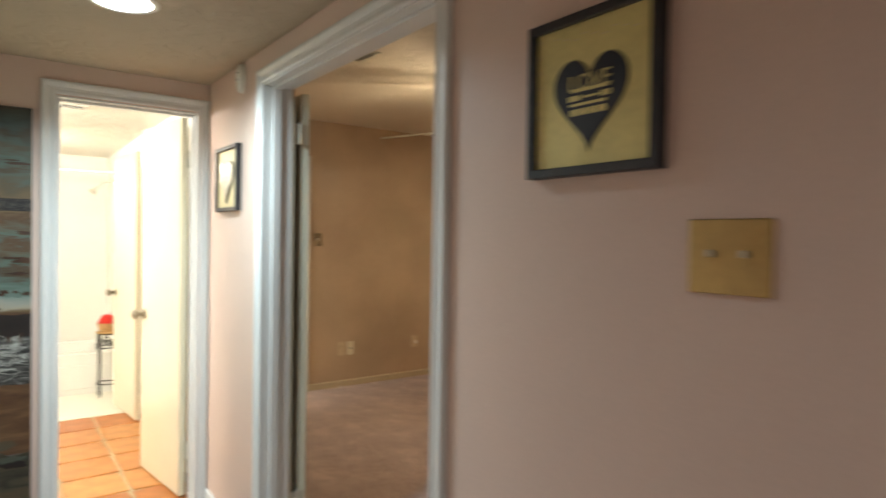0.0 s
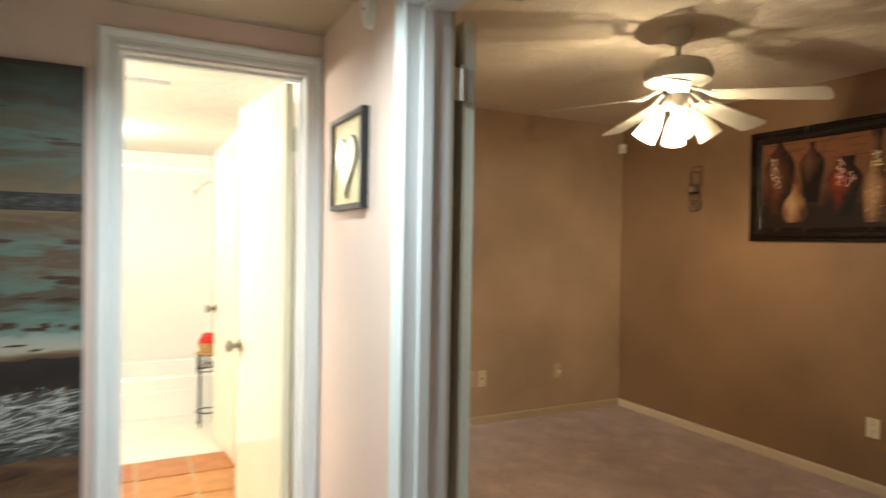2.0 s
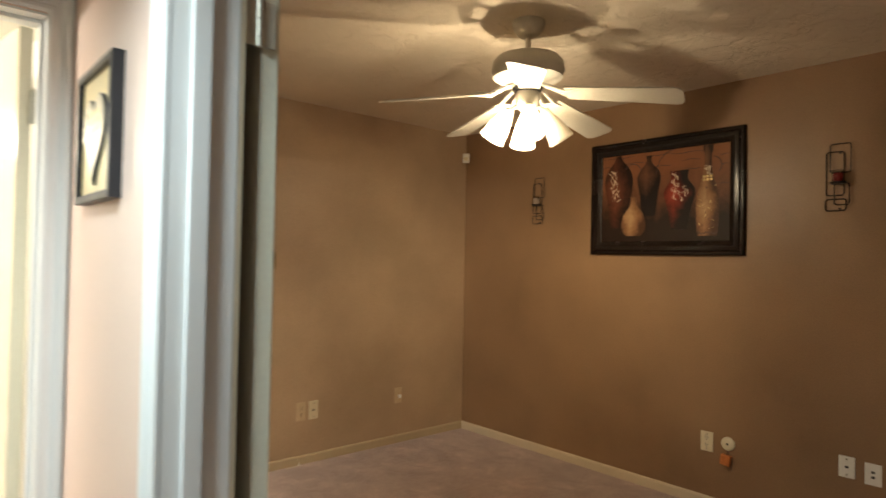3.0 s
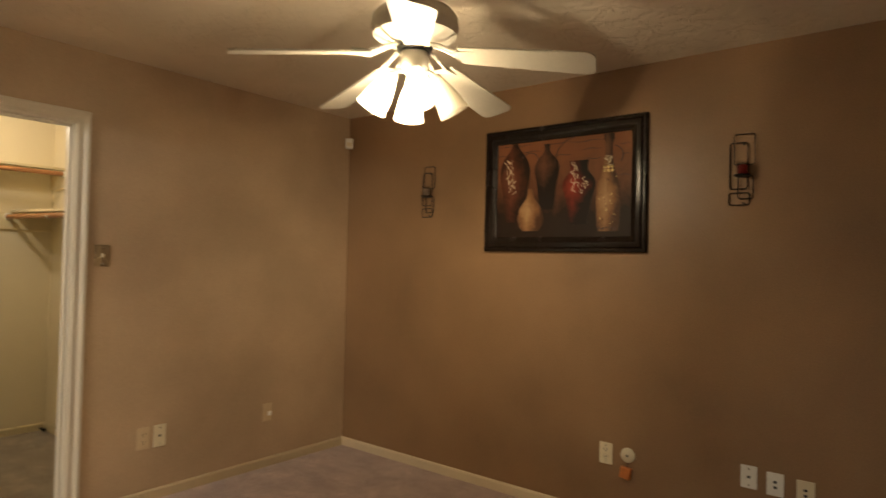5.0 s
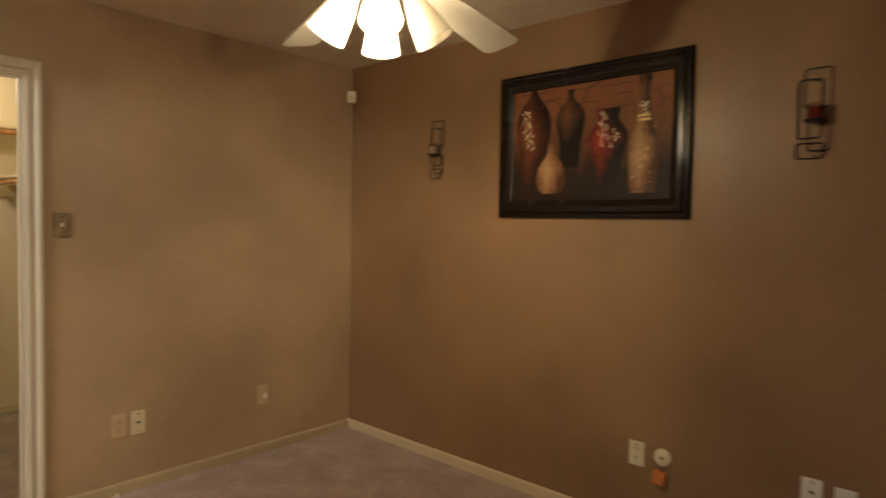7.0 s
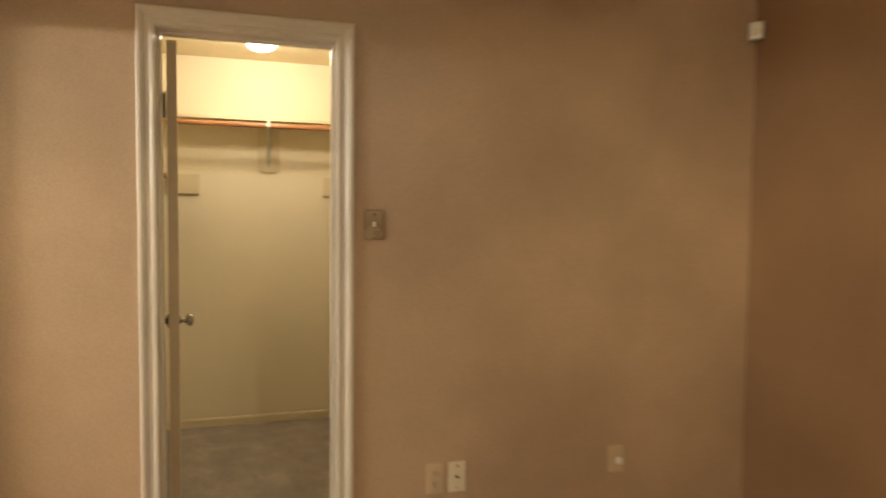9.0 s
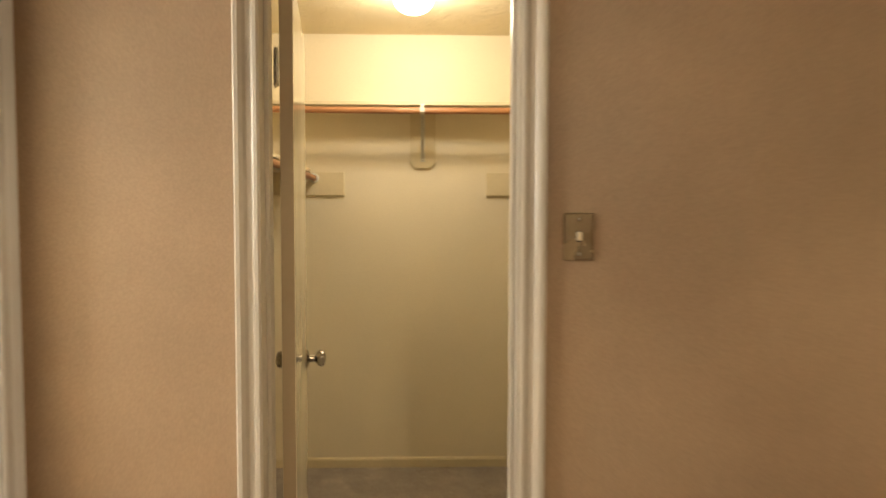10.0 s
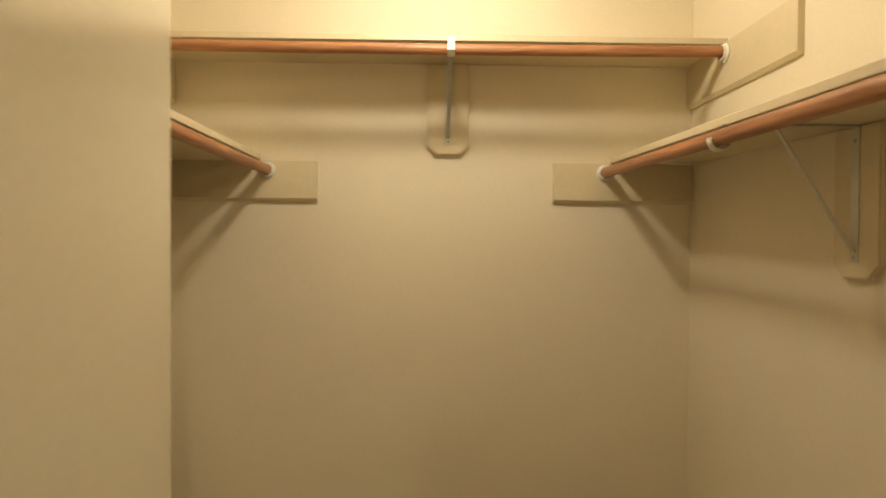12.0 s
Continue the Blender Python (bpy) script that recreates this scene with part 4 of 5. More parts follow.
leafing = paint_streaks("pale_relief", [(0.3, (0.38, 0.27, 0.15)), (0.55, (0.86, 0.74, 0.54))], (1, 1, 1), 40, 0.35)
dots = surface("gold_dots", (0.80, 0.60, 0.26), 0.3, 0.1, 20, 90, 0.1, 0.001, metal=0.5)
mark_red = surface("dark_strokes", (0.055, 0.018, 0.010), 0.5, 0.2, 20, 90, 0.1, 0.001)


def vase(cx, z0, prof, material, layer, name, label):
    """A painted vase: half-widths up its height, smoothed, as a thin raised patch of paint."""
    zs = np.linspace(prof[0][1], prof[-1][1], 26)
    ws = np.interp(zs, [p[1] for p in prof], [p[0] for p in prof])
    for _ in range(2):
        ws[1:-1] = (ws[:-2] + 2 * ws[1:-1] + ws[2:]) / 4
    out = [(cx + w, z0 + z) for w, z in zip(ws, zs)] + [(cx - w, z0 + z) for w, z in reversed(list(zip(ws, zs)))]
    return part(name, slab(bmesh.new(), out, 0.0012, Matrix.Translation((0, -0.0105 - 0.0012 * layer, 0))), material, vp, label)


va = vase(-0.296, 0.0, [(0.055, -0.19), (0.075, -0.08), (0.084, -0.01), (0.100, 0.06), (0.105, 0.118), (0.09, 0.17), (0.063, 0.21), (0.03, 0.24), (0.016, 0.262), (0.018, 0.277)], V_RED, 1, "painted_vase", "tall dark red painted vase with pale leaves")
vb = vase(-0.083, 0.0, [(0.045, -0.12), (0.05, -0.085), (0.06, 0.01), (0.078, 0.09), (0.081, 0.13), (0.06, 0.175), (0.025, 0.20), (0.013, 0.213), (0.014, 0.24), (0.020, 0.256)], V_BROWN, 1, "painted_vase", "slim dark brown painted vase")
vc = vase(0.118, 0.0, [(0.05, -0.21), (0.06, -0.15), (0.075, -0.078), (0.098, -0.01), (0.103, 0.02), (0.08, 0.062), (0.05, 0.085), (0.049, 0.10), (0.056, 0.13), (0.060, 0.146)], V_CRIMSON, 1, "painted_vase", "crimson painted vase with a short neck")
vd = vase(0.29, 0.0, [(0.055, -0.25), (0.063, -0.235), (0.066, -0.16), (0.070, -0.075), (0.066, -0.02), (0.058, 0.01), (0.045, 0.05), (0.034, 0.083), (0.026, 0.125), (0.022, 0.165)], V_GOLD, 2, "painted_vase", "tall golden painted bottle with dots")
vase(-0.187, 0.0, [(0.05, -0.243), (0.08, -0.215), (0.088, -0.175), (0.072, -0.11), (0.04, -0.07), (0.02, -0.046), (0.015, -0.02), (0.017, 0.004)], V_OCHRE, 3, "painted_vase", "small ochre gourd-shaped painted vase")
rnd = random.Random(5)


def leaf_mark(parent, x, z, ln, ang, layer, material=None, wide=0.32):
    out = []
    for i in range(10):
        a = math.tau * i / 10
        u, v = ln * 0.5 * math.cos(a), ln * 0.5 * wide * math.sin(a)
        c_, s_ = math.cos(ang), math.sin(ang)
        out.append((x + u * c_ - v * s_, z + u * s_ + v * c_))
    part("brush_mark", slab(bmesh.new(), out, 0.0008, Matrix.Translation((0, -0.0117 - 0.0012 * layer, 0))), material or leafing, parent)


def stroke(parent, pts, width, layer, material=None):
    """A thin raised brush stroke along a line of (x, z), tapering to its ends."""
    n = len(pts)
    left, right = [], []
    for i, (x, z) in enumerate(pts):
        x0, z0 = pts[max(0, i - 1)]
        x1, z1 = pts[min(n - 1, i + 1)]
        d = math.hypot(x1 - x0, z1 - z0) or 1
        w = width * (0.25 + 0.75 * math.sin(math.pi * (i + 0.5) / n))
        left.append((x - (z1 - z0) / d * w, z + (x1 - x0) / d * w))
        right.append((x + (z1 - z0) / d * w, z - (x1 - x0) / d * w))
    part("brush_stroke", slab(bmesh.new(), left + right[::-1], 0.0008, Matrix.Translation((0, -0.0117 - 0.0012 * layer, 0))), material or leafing, parent)


# slender scribbled leaves on the dark red vase
for i in range(30):
    u = i / 29
    x = -0.342 + 0.022 * math.sin(2.4 * i) + 0.030 * u
    z = 0.172 - 0.190 * u + rnd.uniform(-0.006, 0.006)
    leaf_mark(va, x, z, rnd.uniform(0.018, 0.036) * (1 - 0.3 * u), radians((62 if i % 2 else 118) + rnd.uniform(-32, 32)), 1, None, rnd.uniform(0.12, 0.22))
# boards behind the vases, and the dark neck of the bottle
for i, (x, z, ln) in enumerate(((-0.30, 0.262, 0.11), (-0.02, 0.255, 0.09), (0.16, 0.250, 0.10), (-0.19, 0.222, 0.07), (0.19, 0.205, 0.06), (0.02, 0.185, 0.05), (0.20, 0.150, 0.05), (-0.03, 0.120, 0.05), (0.38, 0.215, 0.03), (0.385, 0.16, 0.025), (-0.385, 0.21, 0.03), (0.385, 0.05, 0.028))):
    stroke(vp, [(x + ln * (k / 4 - 1), z + 0.003 * math.sin(i + k)) for k in range(9)], 0.0022, 0, mark_red)
V_NECK = vase_paint("oil_neck", (0.02, 0.009, 0.005), (0.085, 0.036, 0.018), (0.15, 0.07, 0.035), 0.29, 0.03, 0.10, 0.30)
vase(0.293, 0.0, [(0.021, 0.160), (0.020, 0.20), (0.023, 0.235), (0.029, 0.24), (0.030, 0.276)], V_NECK, 3, "bottle_neck", "dark painted neck of the bottle")


def curl(parent, x, z, r, a0, turn, layer, width=0.0021):
    pts = []
    for i in range(14):
        u = i / 13
        a = radians(a0 + turn * u)
        rr_ = r * (1 - 0.72 * u)
        pts.append((x + rr_ * math.cos(a), z + rr_ * math.sin(a)))
    stroke(parent, pts, width, layer)


# scrolling vines on the crimson vase
for i, (x, z, r, a0, turn) in enumerate(((0.082, 0.128, 0.011, 90, 300), (0.100, 0.104, 0.012, 200, -300), (0.078, 0.080, 0.012, 60, 300), (0.102, 0.060, 0.014, 150, -300), (0.080, 0.032, 0.015, 80, 320), (0.108, 0.012, 0.016, 170, -300), (0.150, 0.038, 0.014, 20, 310), (0.146, 0.004, 0.015, 190, -310), (0.086, -0.016, 0.014, 60, 300), (0.128, -0.026, 0.012, 120, -300), (0.166, 0.016, 0.010, 0, 300))):
    curl(vc, x, z, r, a0, turn, 1, 0.0017)
    leaf_mark(vc, x + 0.6 * r, z - 0.8 * r, 0.013, 0.6 + i, 1, None, 0.34)
stroke(vc, [(0.090 + 0.007 * math.sin(i * 1.3), 0.138 - 0.017 * i) for i in range(10)], 0.0019, 1)
for i in range(3):
    for j in range(2):
        leaf_mark(vd, 0.268 + 0.022 * i, 0.096 - 0.020 * j, 0.016, 0, 2, dots, 0.9)
for i in range(30):
    z = 0.162 - rnd.uniform(0, 0.056)
    leaf_mark(vd, 0.290 + rnd.uniform(-0.020, 0.020), z, rnd.uniform(0.008, 0.016), rnd.uniform(-1.4, 1.4), 2, None, 0.25)
for i in range(44):
    leaf_mark(vd, 0.290 + rnd.uniform(-0.052, 0.052), rnd.uniform(-0.22, 0.05), rnd.uniform(0.006, 0.016), rnd.uniform(0.6, 2.4), 2, dots if i % 3 == 0 else mark_red, 0.24)
for i in range(13):
    leaf_mark(vd, 0.236 + 0.0090 * i, -0.234 + rnd.uniform(-0.006, 0.006), 0.014, rnd.uniform(0.8, 2.2), 2, mark_red, 0.4)
for i in range(14):
    leaf_mark(vb, -0.085 + rnd.uniform(-0.03, 0.03), 0.13 + rnd.uniform(-0.05, 0.03), rnd.uniform(0.008, 0.016), rnd.uniform(-1.4, 1.4), 1, V_OCHRE if i % 2 else mark_red, 0.25)
for cx, z, rr, a0, a1 in ((-0.195, 0.155, 0.060, 15, 150), (0.10, 0.15, 0.13, 95, 185), (0.315, 0.155, 0.055, -40, 80)):
    pts = [(cx + rr * math.cos(radians(a0 + (a1 - a0) * i / 14)), -0.0115, z + rr * math.sin(radians(a0 + (a1 - a0) * i / 14))) for i in range(15)]
    part("vine_stroke", tube(bmesh.new(), pts, 0.003, 6), mark_red, vp, "dark painted vine stroke")


# ---- candle sconces ----
def rounded_loop(bm, x0, x1, z0, z1, y, r=0.0035, c=0.012):
    pts = []
    for cx, cz, a in ((x1 - c, z1 - c, 0), (x0 + c, z1 - c, 90), (x0 + c, z0 + c, 180), (x1 - c, z0 + c, 270)):
        for i in range(5):
            t_ = radians(a + 22.5 * i)
            pts.append((cx + c * math.cos(t_), y, cz + c * math.sin(t_)))
    return tube(bm, pts, r, 8, True)


def sconce(m, wax, label):
    s_ = thing("candle_sconce", m, label, "sconce", "candle sconces on the brown wall")
    for x0, x1, z0, z1, y in ((-0.033, 0.056, 0.022, 0.166, -0.018), (-0.054, 0.024, -0.090, 0.128, -0.008), (-0.015, 0.050, -0.138, -0.031, -0.018), (-0.057, 0.033, -0.166, -0.109, -0.008)):
        part("wire_loop", rounded_loop(bmesh.new(), x0, x1, z0, z1, y, 0.0027), iron, s_, smooth=True)
    for z in (0.121, -0.157):
        part("hanging_lug", tube(bmesh.new(), [(0.006, 0.0, z), (0.006, -0.012, z)], 0.004, 8), iron, s_)
    part("candle_tray", lathe(bmesh.new(), [(0, -0.014), (0.030, -0.014), (0.036, -0.008), (0.037, -0.004), (0.034, -0.008), (0, -0.010)], 28, Matrix.Translation((0.011, -0.052, -0.024))), iron, s_, smooth=True)
    part("tray_arm", tube(bmesh.new(), [(0.011, -0.018, -0.034), (0.011, -0.05, -0.036)], 0.0035, 8), iron, s_)
    part("candle", lathe(bmesh.new(), [(0, -0.010), (0.0205, -0.010), (0.021, 0.0), (0.021, 0.036), (0.018, 0.040), (0.010, 0.036), (0, 0.036)], 24, Matrix.Translation((0.011, -0.052, -0.024))), wax, s_, "candle", smooth=True)
    cup = lathe(bmesh.new(), [(0.022, -0.009), (0.027, -0.007), (0.027, 0.056), (0.0258, 0.056), (0.0258, -0.006)], 28, Matrix.Translation((0.011, -0.052, -0.024)))
    part("glass_cup", cup, cup_glass, s_, "clear glass candle cup", smooth=True)
    return s_


cup_glass, nt_, b_ = nodes_of("clear_glass")
b_.inputs["Roughness"].default_value, b_.inputs["IOR"].default_value, b_.inputs["Transmission Weight"].default_value = 0.03, 1.2, 1.0
sconce(on_east(4.366, 1.847), pale_wax, "black wire wall sconce with a pale candle")
sconce(on_east(2.452, 1.851), red_wax, "black wire wall sconce with a red candle")


# ---- ceiling vents ----
def vent(name, m, w, d, slats, material, label):
    v = thing(name, m, label, "air vent")
    bm = bmesh.new()
    for x0, x1, y0, y1 in ((-w / 2, w / 2, -d / 2, -d / 2 + 0.022), (-w / 2, w / 2, d / 2 - 0.022, d / 2), (-w / 2, -w / 2 + 0.022, -d / 2 + 0.022, d / 2 - 0.022), (w / 2 - 0.022, w / 2, -d / 2 + 0.022, d / 2 - 0.022)):
        box(bm, x0, x1, y0, y1, -0.008, 0.0, 0.002)
    part("rim", bm, material, v)
    # no duct is built: its shade is a near-black sheet behind the slats
    part("backing", fresh_box(-w / 2 + 0.02, w / 2 - 0.02, -d / 2 + 0.02, d / 2 - 0.02, -0.0015, 0.0), dark_slot, v, "dark sheet standing in for the shaded duct opening")
    for i in range(slats):
        x = -w / 2 + 0.022 + (w - 0.044) * (i + 0.5) / slats
        part("slat", fresh_box(-0.001, 0.001, -d / 2 + 0.02, d / 2 - 0.02, -0.006, 0.006), material, v, m=Matrix.Translation((x, 0, -0.006)) @ Matrix.Rotation(radians(40), 4, "Y"))
    return v


vent("ceiling_vent", pose(2.215, 3.175, 2.44, 0, 0, 90), 0.24, 0.20, 9, steel, "beige metal ceiling air vent with slats")
vent("bathroom_vent", pose(0.862, 4.30, 2.155), 0.31, 0.15, 18, white_plastic, "white bathroom ceiling exhaust vent with slots")

# ---- hall: tall canvas leaning in the corner ----
art = thing("tall_canvas", pose(0.533, 3.330, 0.004, -0.6, 0, 0), "tall narrow abstract landscape canvas leaning on the wall", "painting")
part("stretcher", fresh_box(-0.174, 0.174, 0.0, 0.034, 0.0, 1.948, bevel=0.002), surface("canvas_edge", (0.17, 0.16, 0.155), 0.7, 0.1, 8, 200, 0.3, 0.001), art, "grey canvas-wrapped sides")


def band(z0, z1, material, label, layer=0, wave=0.0, seed=0):
    """A painted band across the canvas with an uneven upper and lower edge."""
    rr = random.Random(seed)
    n = 24
    top = [(-0.1735 + 0.347 * i / n, z1 + wave * noise.noise(Vector((i * 0.35, seed * 3.1, 0)))) for i in range(n + 1)]
    bot = [(-0.1735 + 0.347 * i / n, z0 + wave * noise.noise(Vector((i * 0.35, seed * 3.1 + 9, 0)))) for i in range(n + 1)]
    bm = bmesh.new()
    y = -0.0012 - 0.0006 * layer
    a, b = [bm.verts.new((x, y, z)) for x, z in top], [bm.verts.new((x, y, z)) for x, z in bot]
    for i in range(n):
        bm.faces.new((b[i], b[i + 1], a[i + 1], a[i]))
    r_ = bmesh.ops.extrude_face_region(bm, geom=bm.faces[:])
    bmesh.ops.translate(bm, verts=[v for v in r_["geom"] if isinstance(v, bmesh.types.BMVert)], vec=(0, -0.0006, 0))
    bmesh.ops.recalc_face_normals(bm, faces=bm.faces)
    return part("painted_band", bm, material, art, label)


TEAL, DEEP, OCHRE, RUST, PALE = (0.090, 0.134, 0.110), (0.050, 0.072, 0.060), (0.150, 0.100, 0.050), (0.090, 0.042, 0.018), (0.36, 0.315, 0.24)


def wash(name, z0, z1, stops, warp=0.5, streak=9.0, size=3.2):
    """Blended oil washes that change colour up the canvas, drawn out sideways by the brush."""
    m, nt, b = nodes_of(name)
    tc, sx = nt.nodes.new("ShaderNodeTexCoord"), nt.nodes.new("ShaderNodeSeparateXYZ")
    nt.links.new(tc.outputs["Object"], sx.inputs[0])
    wide = add(nt, "ShaderNodeTexNoise", Scale=size, Detail=6.0, Roughness=0.6, Distortion=0.9)
    nt.links.new(coords(nt, "Object", (1.3, 1, streak * 0.55)), wide.inputs["Vector"])
    fine = add(nt, "ShaderNodeTexNoise", Scale=14.0, Detail=6.0, Roughness=0.7)
    nt.links.new(coords(nt, "Object", (1.0, 1, streak)), fine.inputs["Vector"])
    mr = nt.nodes.new("ShaderNodeMapRange")
    mr.clamp = False
    mr.inputs["From Min"].default_value, mr.inputs["From Max"].default_value = z0, z1
    nt.links.new(sx.outputs[2], mr.inputs[0])
    total = mr.outputs[0]
    for n, k in ((wide, warp), (fine, warp * 0.35)):
        q = nt.nodes.new("ShaderNodeMath")
        q.operation = "MULTIPLY_ADD"
        q.inputs[1].default_value, q.inputs[2].default_value = k, -0.5 * k
        nt.links.new(n.outputs[0], q.inputs[0])
        w = nt.nodes.new("ShaderNodeMath")
        nt.links.new(total, w.inputs[0]), nt.links.new(q.outputs[0], w.inputs[1])
        total = w.outputs[0]
    nt.links.new(ramp(nt, total, stops), b.inputs["Base Color"])
    bp = add(nt, "ShaderNodeBump", Strength=0.2, Distance=0.0015)
    nt.links.new(fine.outputs[0], bp.inputs["Height"]), nt.links.new(bp.outputs[0], b.inputs["Normal"])
    b.inputs["Roughness"].default_value = 0.55
    return m


m_sky1 = wash("oil_dull_sky", 1.545, 1.948, [(0.0, OCHRE), (0.13, (0.105, 0.080, 0.045)), (0.25, (0.085, 0.110, 0.088)), (0.33, (0.080, 0.052, 0.026)), (0.42, TEAL), (0.53, (0.095, 0.075, 0.045)), (0.62, (0.072, 0.098, 0.080)), (0.72, (0.058, 0.040, 0.022)), (0.82, DEEP), (1.0, (0.040, 0.034, 0.026))], 0.5)
m_sky2 = wash("oil_teal_clouds", 1.10, 1.49, [(0.0, (0.15, 0.20, 0.17)), (0.20, TEAL), (0.31, (0.070, 0.036, 0.016)), (0.38, TEAL), (0.52, (0.10, 0.095, 0.065)), (0.60, RUST), (0.68, TEAL), (0.80, (0.105, 0.085, 0.055)), (0.90, RUST), (1.0, OCHRE)], 0.6)
m_cream = wash("oil_cream_clouds", 1.03, 1.12, [(0.0, RUST), (0.18, OCHRE), (0.38, PALE), (0.62, (0.30, 0.30, 0.255)), (1.0, (0.17, 0.23, 0.205))], 0.6)
m_dark = paint_streaks("oil_near_black", [(0.3, (0.007, 0.005, 0.005)), (0.7, (0.021, 0.013, 0.011))], (1, 1, 4), 5, 0.5)
m_brown = paint_streaks("oil_brown_ground", [(0.3, (0.034, 0.014, 0.007)), (0.48, (0.095, 0.044, 0.020)), (0.66, (0.16, 0.085, 0.038))], (1, 1, 5), 3.5, 0.5)
m_olive = paint_streaks("oil_olive_ground", [(0.3, (0.014, 0.012, 0.010)), (0.48, (0.060, 0.054, 0.034)), (0.66, (0.105, 0.066, 0.034))], (1, 1, 4), 4, 0.5)
m_gray = paint_streaks("oil_grey_water", [(0.42, (0.017, 0.015, 0.014)), (0.54, (0.060, 0.058, 0.054)), (0.64, (0.20, 0.195, 0.18))], (1.2, 1, 7), 11, 0.5, 2.0)
m_gray2 = surface("pale_grey_strokes", (0.52, 0.51, 0.47), 0.5, 0.2, 30, 200, 0.2, 0.001)
m_border = paint_streaks("carved_border", [(0.45, (0.012, 0.009, 0.009)), (0.55, (0.061, 0.051, 0.043))], (1, 1, 1.6), 55, 0.5, 0.6)
m_teal_ground = wash("oil_teal_ground", 0.25, 0.5, [(0.0, (0.045, 0.040, 0.026)), (0.5, (0.060, 0.075, 0.058)), (1.0, (0.085, 0.055, 0.028))], 0.6)
rust = paint_streaks("oil_rust", [(0.3, (0.022, 0.009, 0.005)), (0.7, (0.085, 0.036, 0.016))], (1, 1, 3), 8, 0.5)
band(1.545, 1.946, m_sky1, "muted teal and ochre sky", 0)
band(1.490, 1.545, m_border, "dark patterned border strip", 0)
for z in (1.492, 1.501, 1.534, 1.542):
    part("border_line", fresh_box(-0.1735, 0.1735, -0.0026, -0.0016, z - 0.0016, z + 0.0016), m_dark, art)
band(1.10, 1.490, m_sky2, "teal sky with rusty clouds", 0)
band(1.03, 1.11, m_cream, "cream and teal cloud band", 1, 0.02, 2)
band(0.935, 1.034, m_dark, "near-black band", 2, 0.006, 3)
band(0.725, 0.945, m_gray, "scratched grey water", 1, 0.012, 4)
band(0.42, 0.735, m_brown, "warm brown ground", 0, 0.0, 5)
band(0.003, 0.42, m_olive, "dark olive ground", 1, 0.03, 6)


def blot(x, z, w, h, material, seed, layer=3):
    out = []
    for i in range(26):
        a = math.tau * i / 26
        k = 0.75 + 0.5 * noise.noise(Vector((math.cos(a) * 1.7, math.sin(a) * 1.7, seed * 2.3)))
        out.append((min(0.172, max(-0.172, x + w * k * math.cos(a))), z + h * k * math.sin(a)))
    part("cloud_stroke", slab(bmesh.new(), out, 0.0006, Matrix.Translation((0, -0.0012 - 0.0006 * layer, 0))), material, art)


for i, (x, z, w, h) in enumerate(((0.14, 1.700, 0.075, 0.007), (0.10, 1.712, 0.04, 0.004), (-0.10, 1.800, 0.09, 0.004), (-0.10, 1.395, 0.10, 0.011), (0.15, 1.395, 0.05, 0.010), (0.15, 1.275, 0.060, 0.018), (0.10, 1.285, 0.05, 0.008), (-0.11, 1.225, 0.085, 0.012), (-0.07, 1.214, 0.030, 0.011), (0.03, 1.222, 0.05, 0.004), (0.13, 1.215, 0.06, 0.010), (-0.15, 1.120, 0.055, 0.015), (-0.02, 1.142, 0.028, 0.014), (-0.045, 1.132, 0.02, 0.009), (0.045, 1.126, 0.04, 0.007), (0.075, 1.135, 0.020, 0.014), (0.115, 1.134, 0.012, 0.008), (0.155, 1.126, 0.02, 0.012), (0.0, 1.078, 0.035, 0.004), (0.05, 1.062, 0.02, 0.005))):
    blot(x, z, w, h, rust, i + 1)
for i, (x, z, w, h) in enumerate(((0.02, 0.46, 0.11, 0.030), (0.10, 0.40, 0.07, 0.02), (-0.08, 0.30, 0.08, 0.02))):
    blot(x, z, w, h, m_teal_ground, i + 31)
for i, (x, z, w, h) in enumerate(((0.11, 0.375, 0.065, 0.022), (-0.10, 0.345, 0.08, 0.018), (-0.14, 0.372, 0.04, 0.008))):
    blot(x, z, w, h, m_dark, i + 51, 4)
rr = random.Random(3)
bm = bmesh.new()
for i in range(300):
    x, z = rr.uniform(-0.168, 0.158), 0.738 + 0.20 * rr.betavariate(2.2, 1.6)
    ln, a = rr.uniform(0.006, 0.03), rr.gauss(0.12, 0.28)
    c_, s_ = math.cos(a), math.sin(a)
    w = rr.uniform(0.0008, 0.0022)
    vs = [bm.verts.new((max(-0.172, min(0.172, x + u * c_ - v * s_)), -0.0032 - 0.0004 * rr.random(), z + u * s_ + v * c_)) for u, v in ((-ln, -w), (ln, -w * 0.4), (ln * 0.9, w * 0.6), (-ln * 0.9, w))]
    bm.faces.new(vs)
bmesh.ops.recalc_face_normals(bm, faces=bm.faces)
tagged(part("scratched_paint", bm, m_gray2, art, "pale scratched brush strokes"), kind="stuff")
for i in range(7):
    blot(-0.135 + 0.045 * i, 0.925 + 0.006 * (i % 2), 0.008, 0.034 - 0.004 * (i % 3), rust, i + 70, 4)
band(0.0, 0.06, m_dark, "dark foot of the canvas", 3, 0.03, 8)


# ---- closet: shelves, rods, cleats, brackets ----
def shelf(name, x0, x1, y0, y1, z, label):
    return tagged(part(name, fresh_box(x0, x1, y0, y1, z, z + 0.019, bevel=0.002), trim_closet), label, "shelf", "closet shelves")


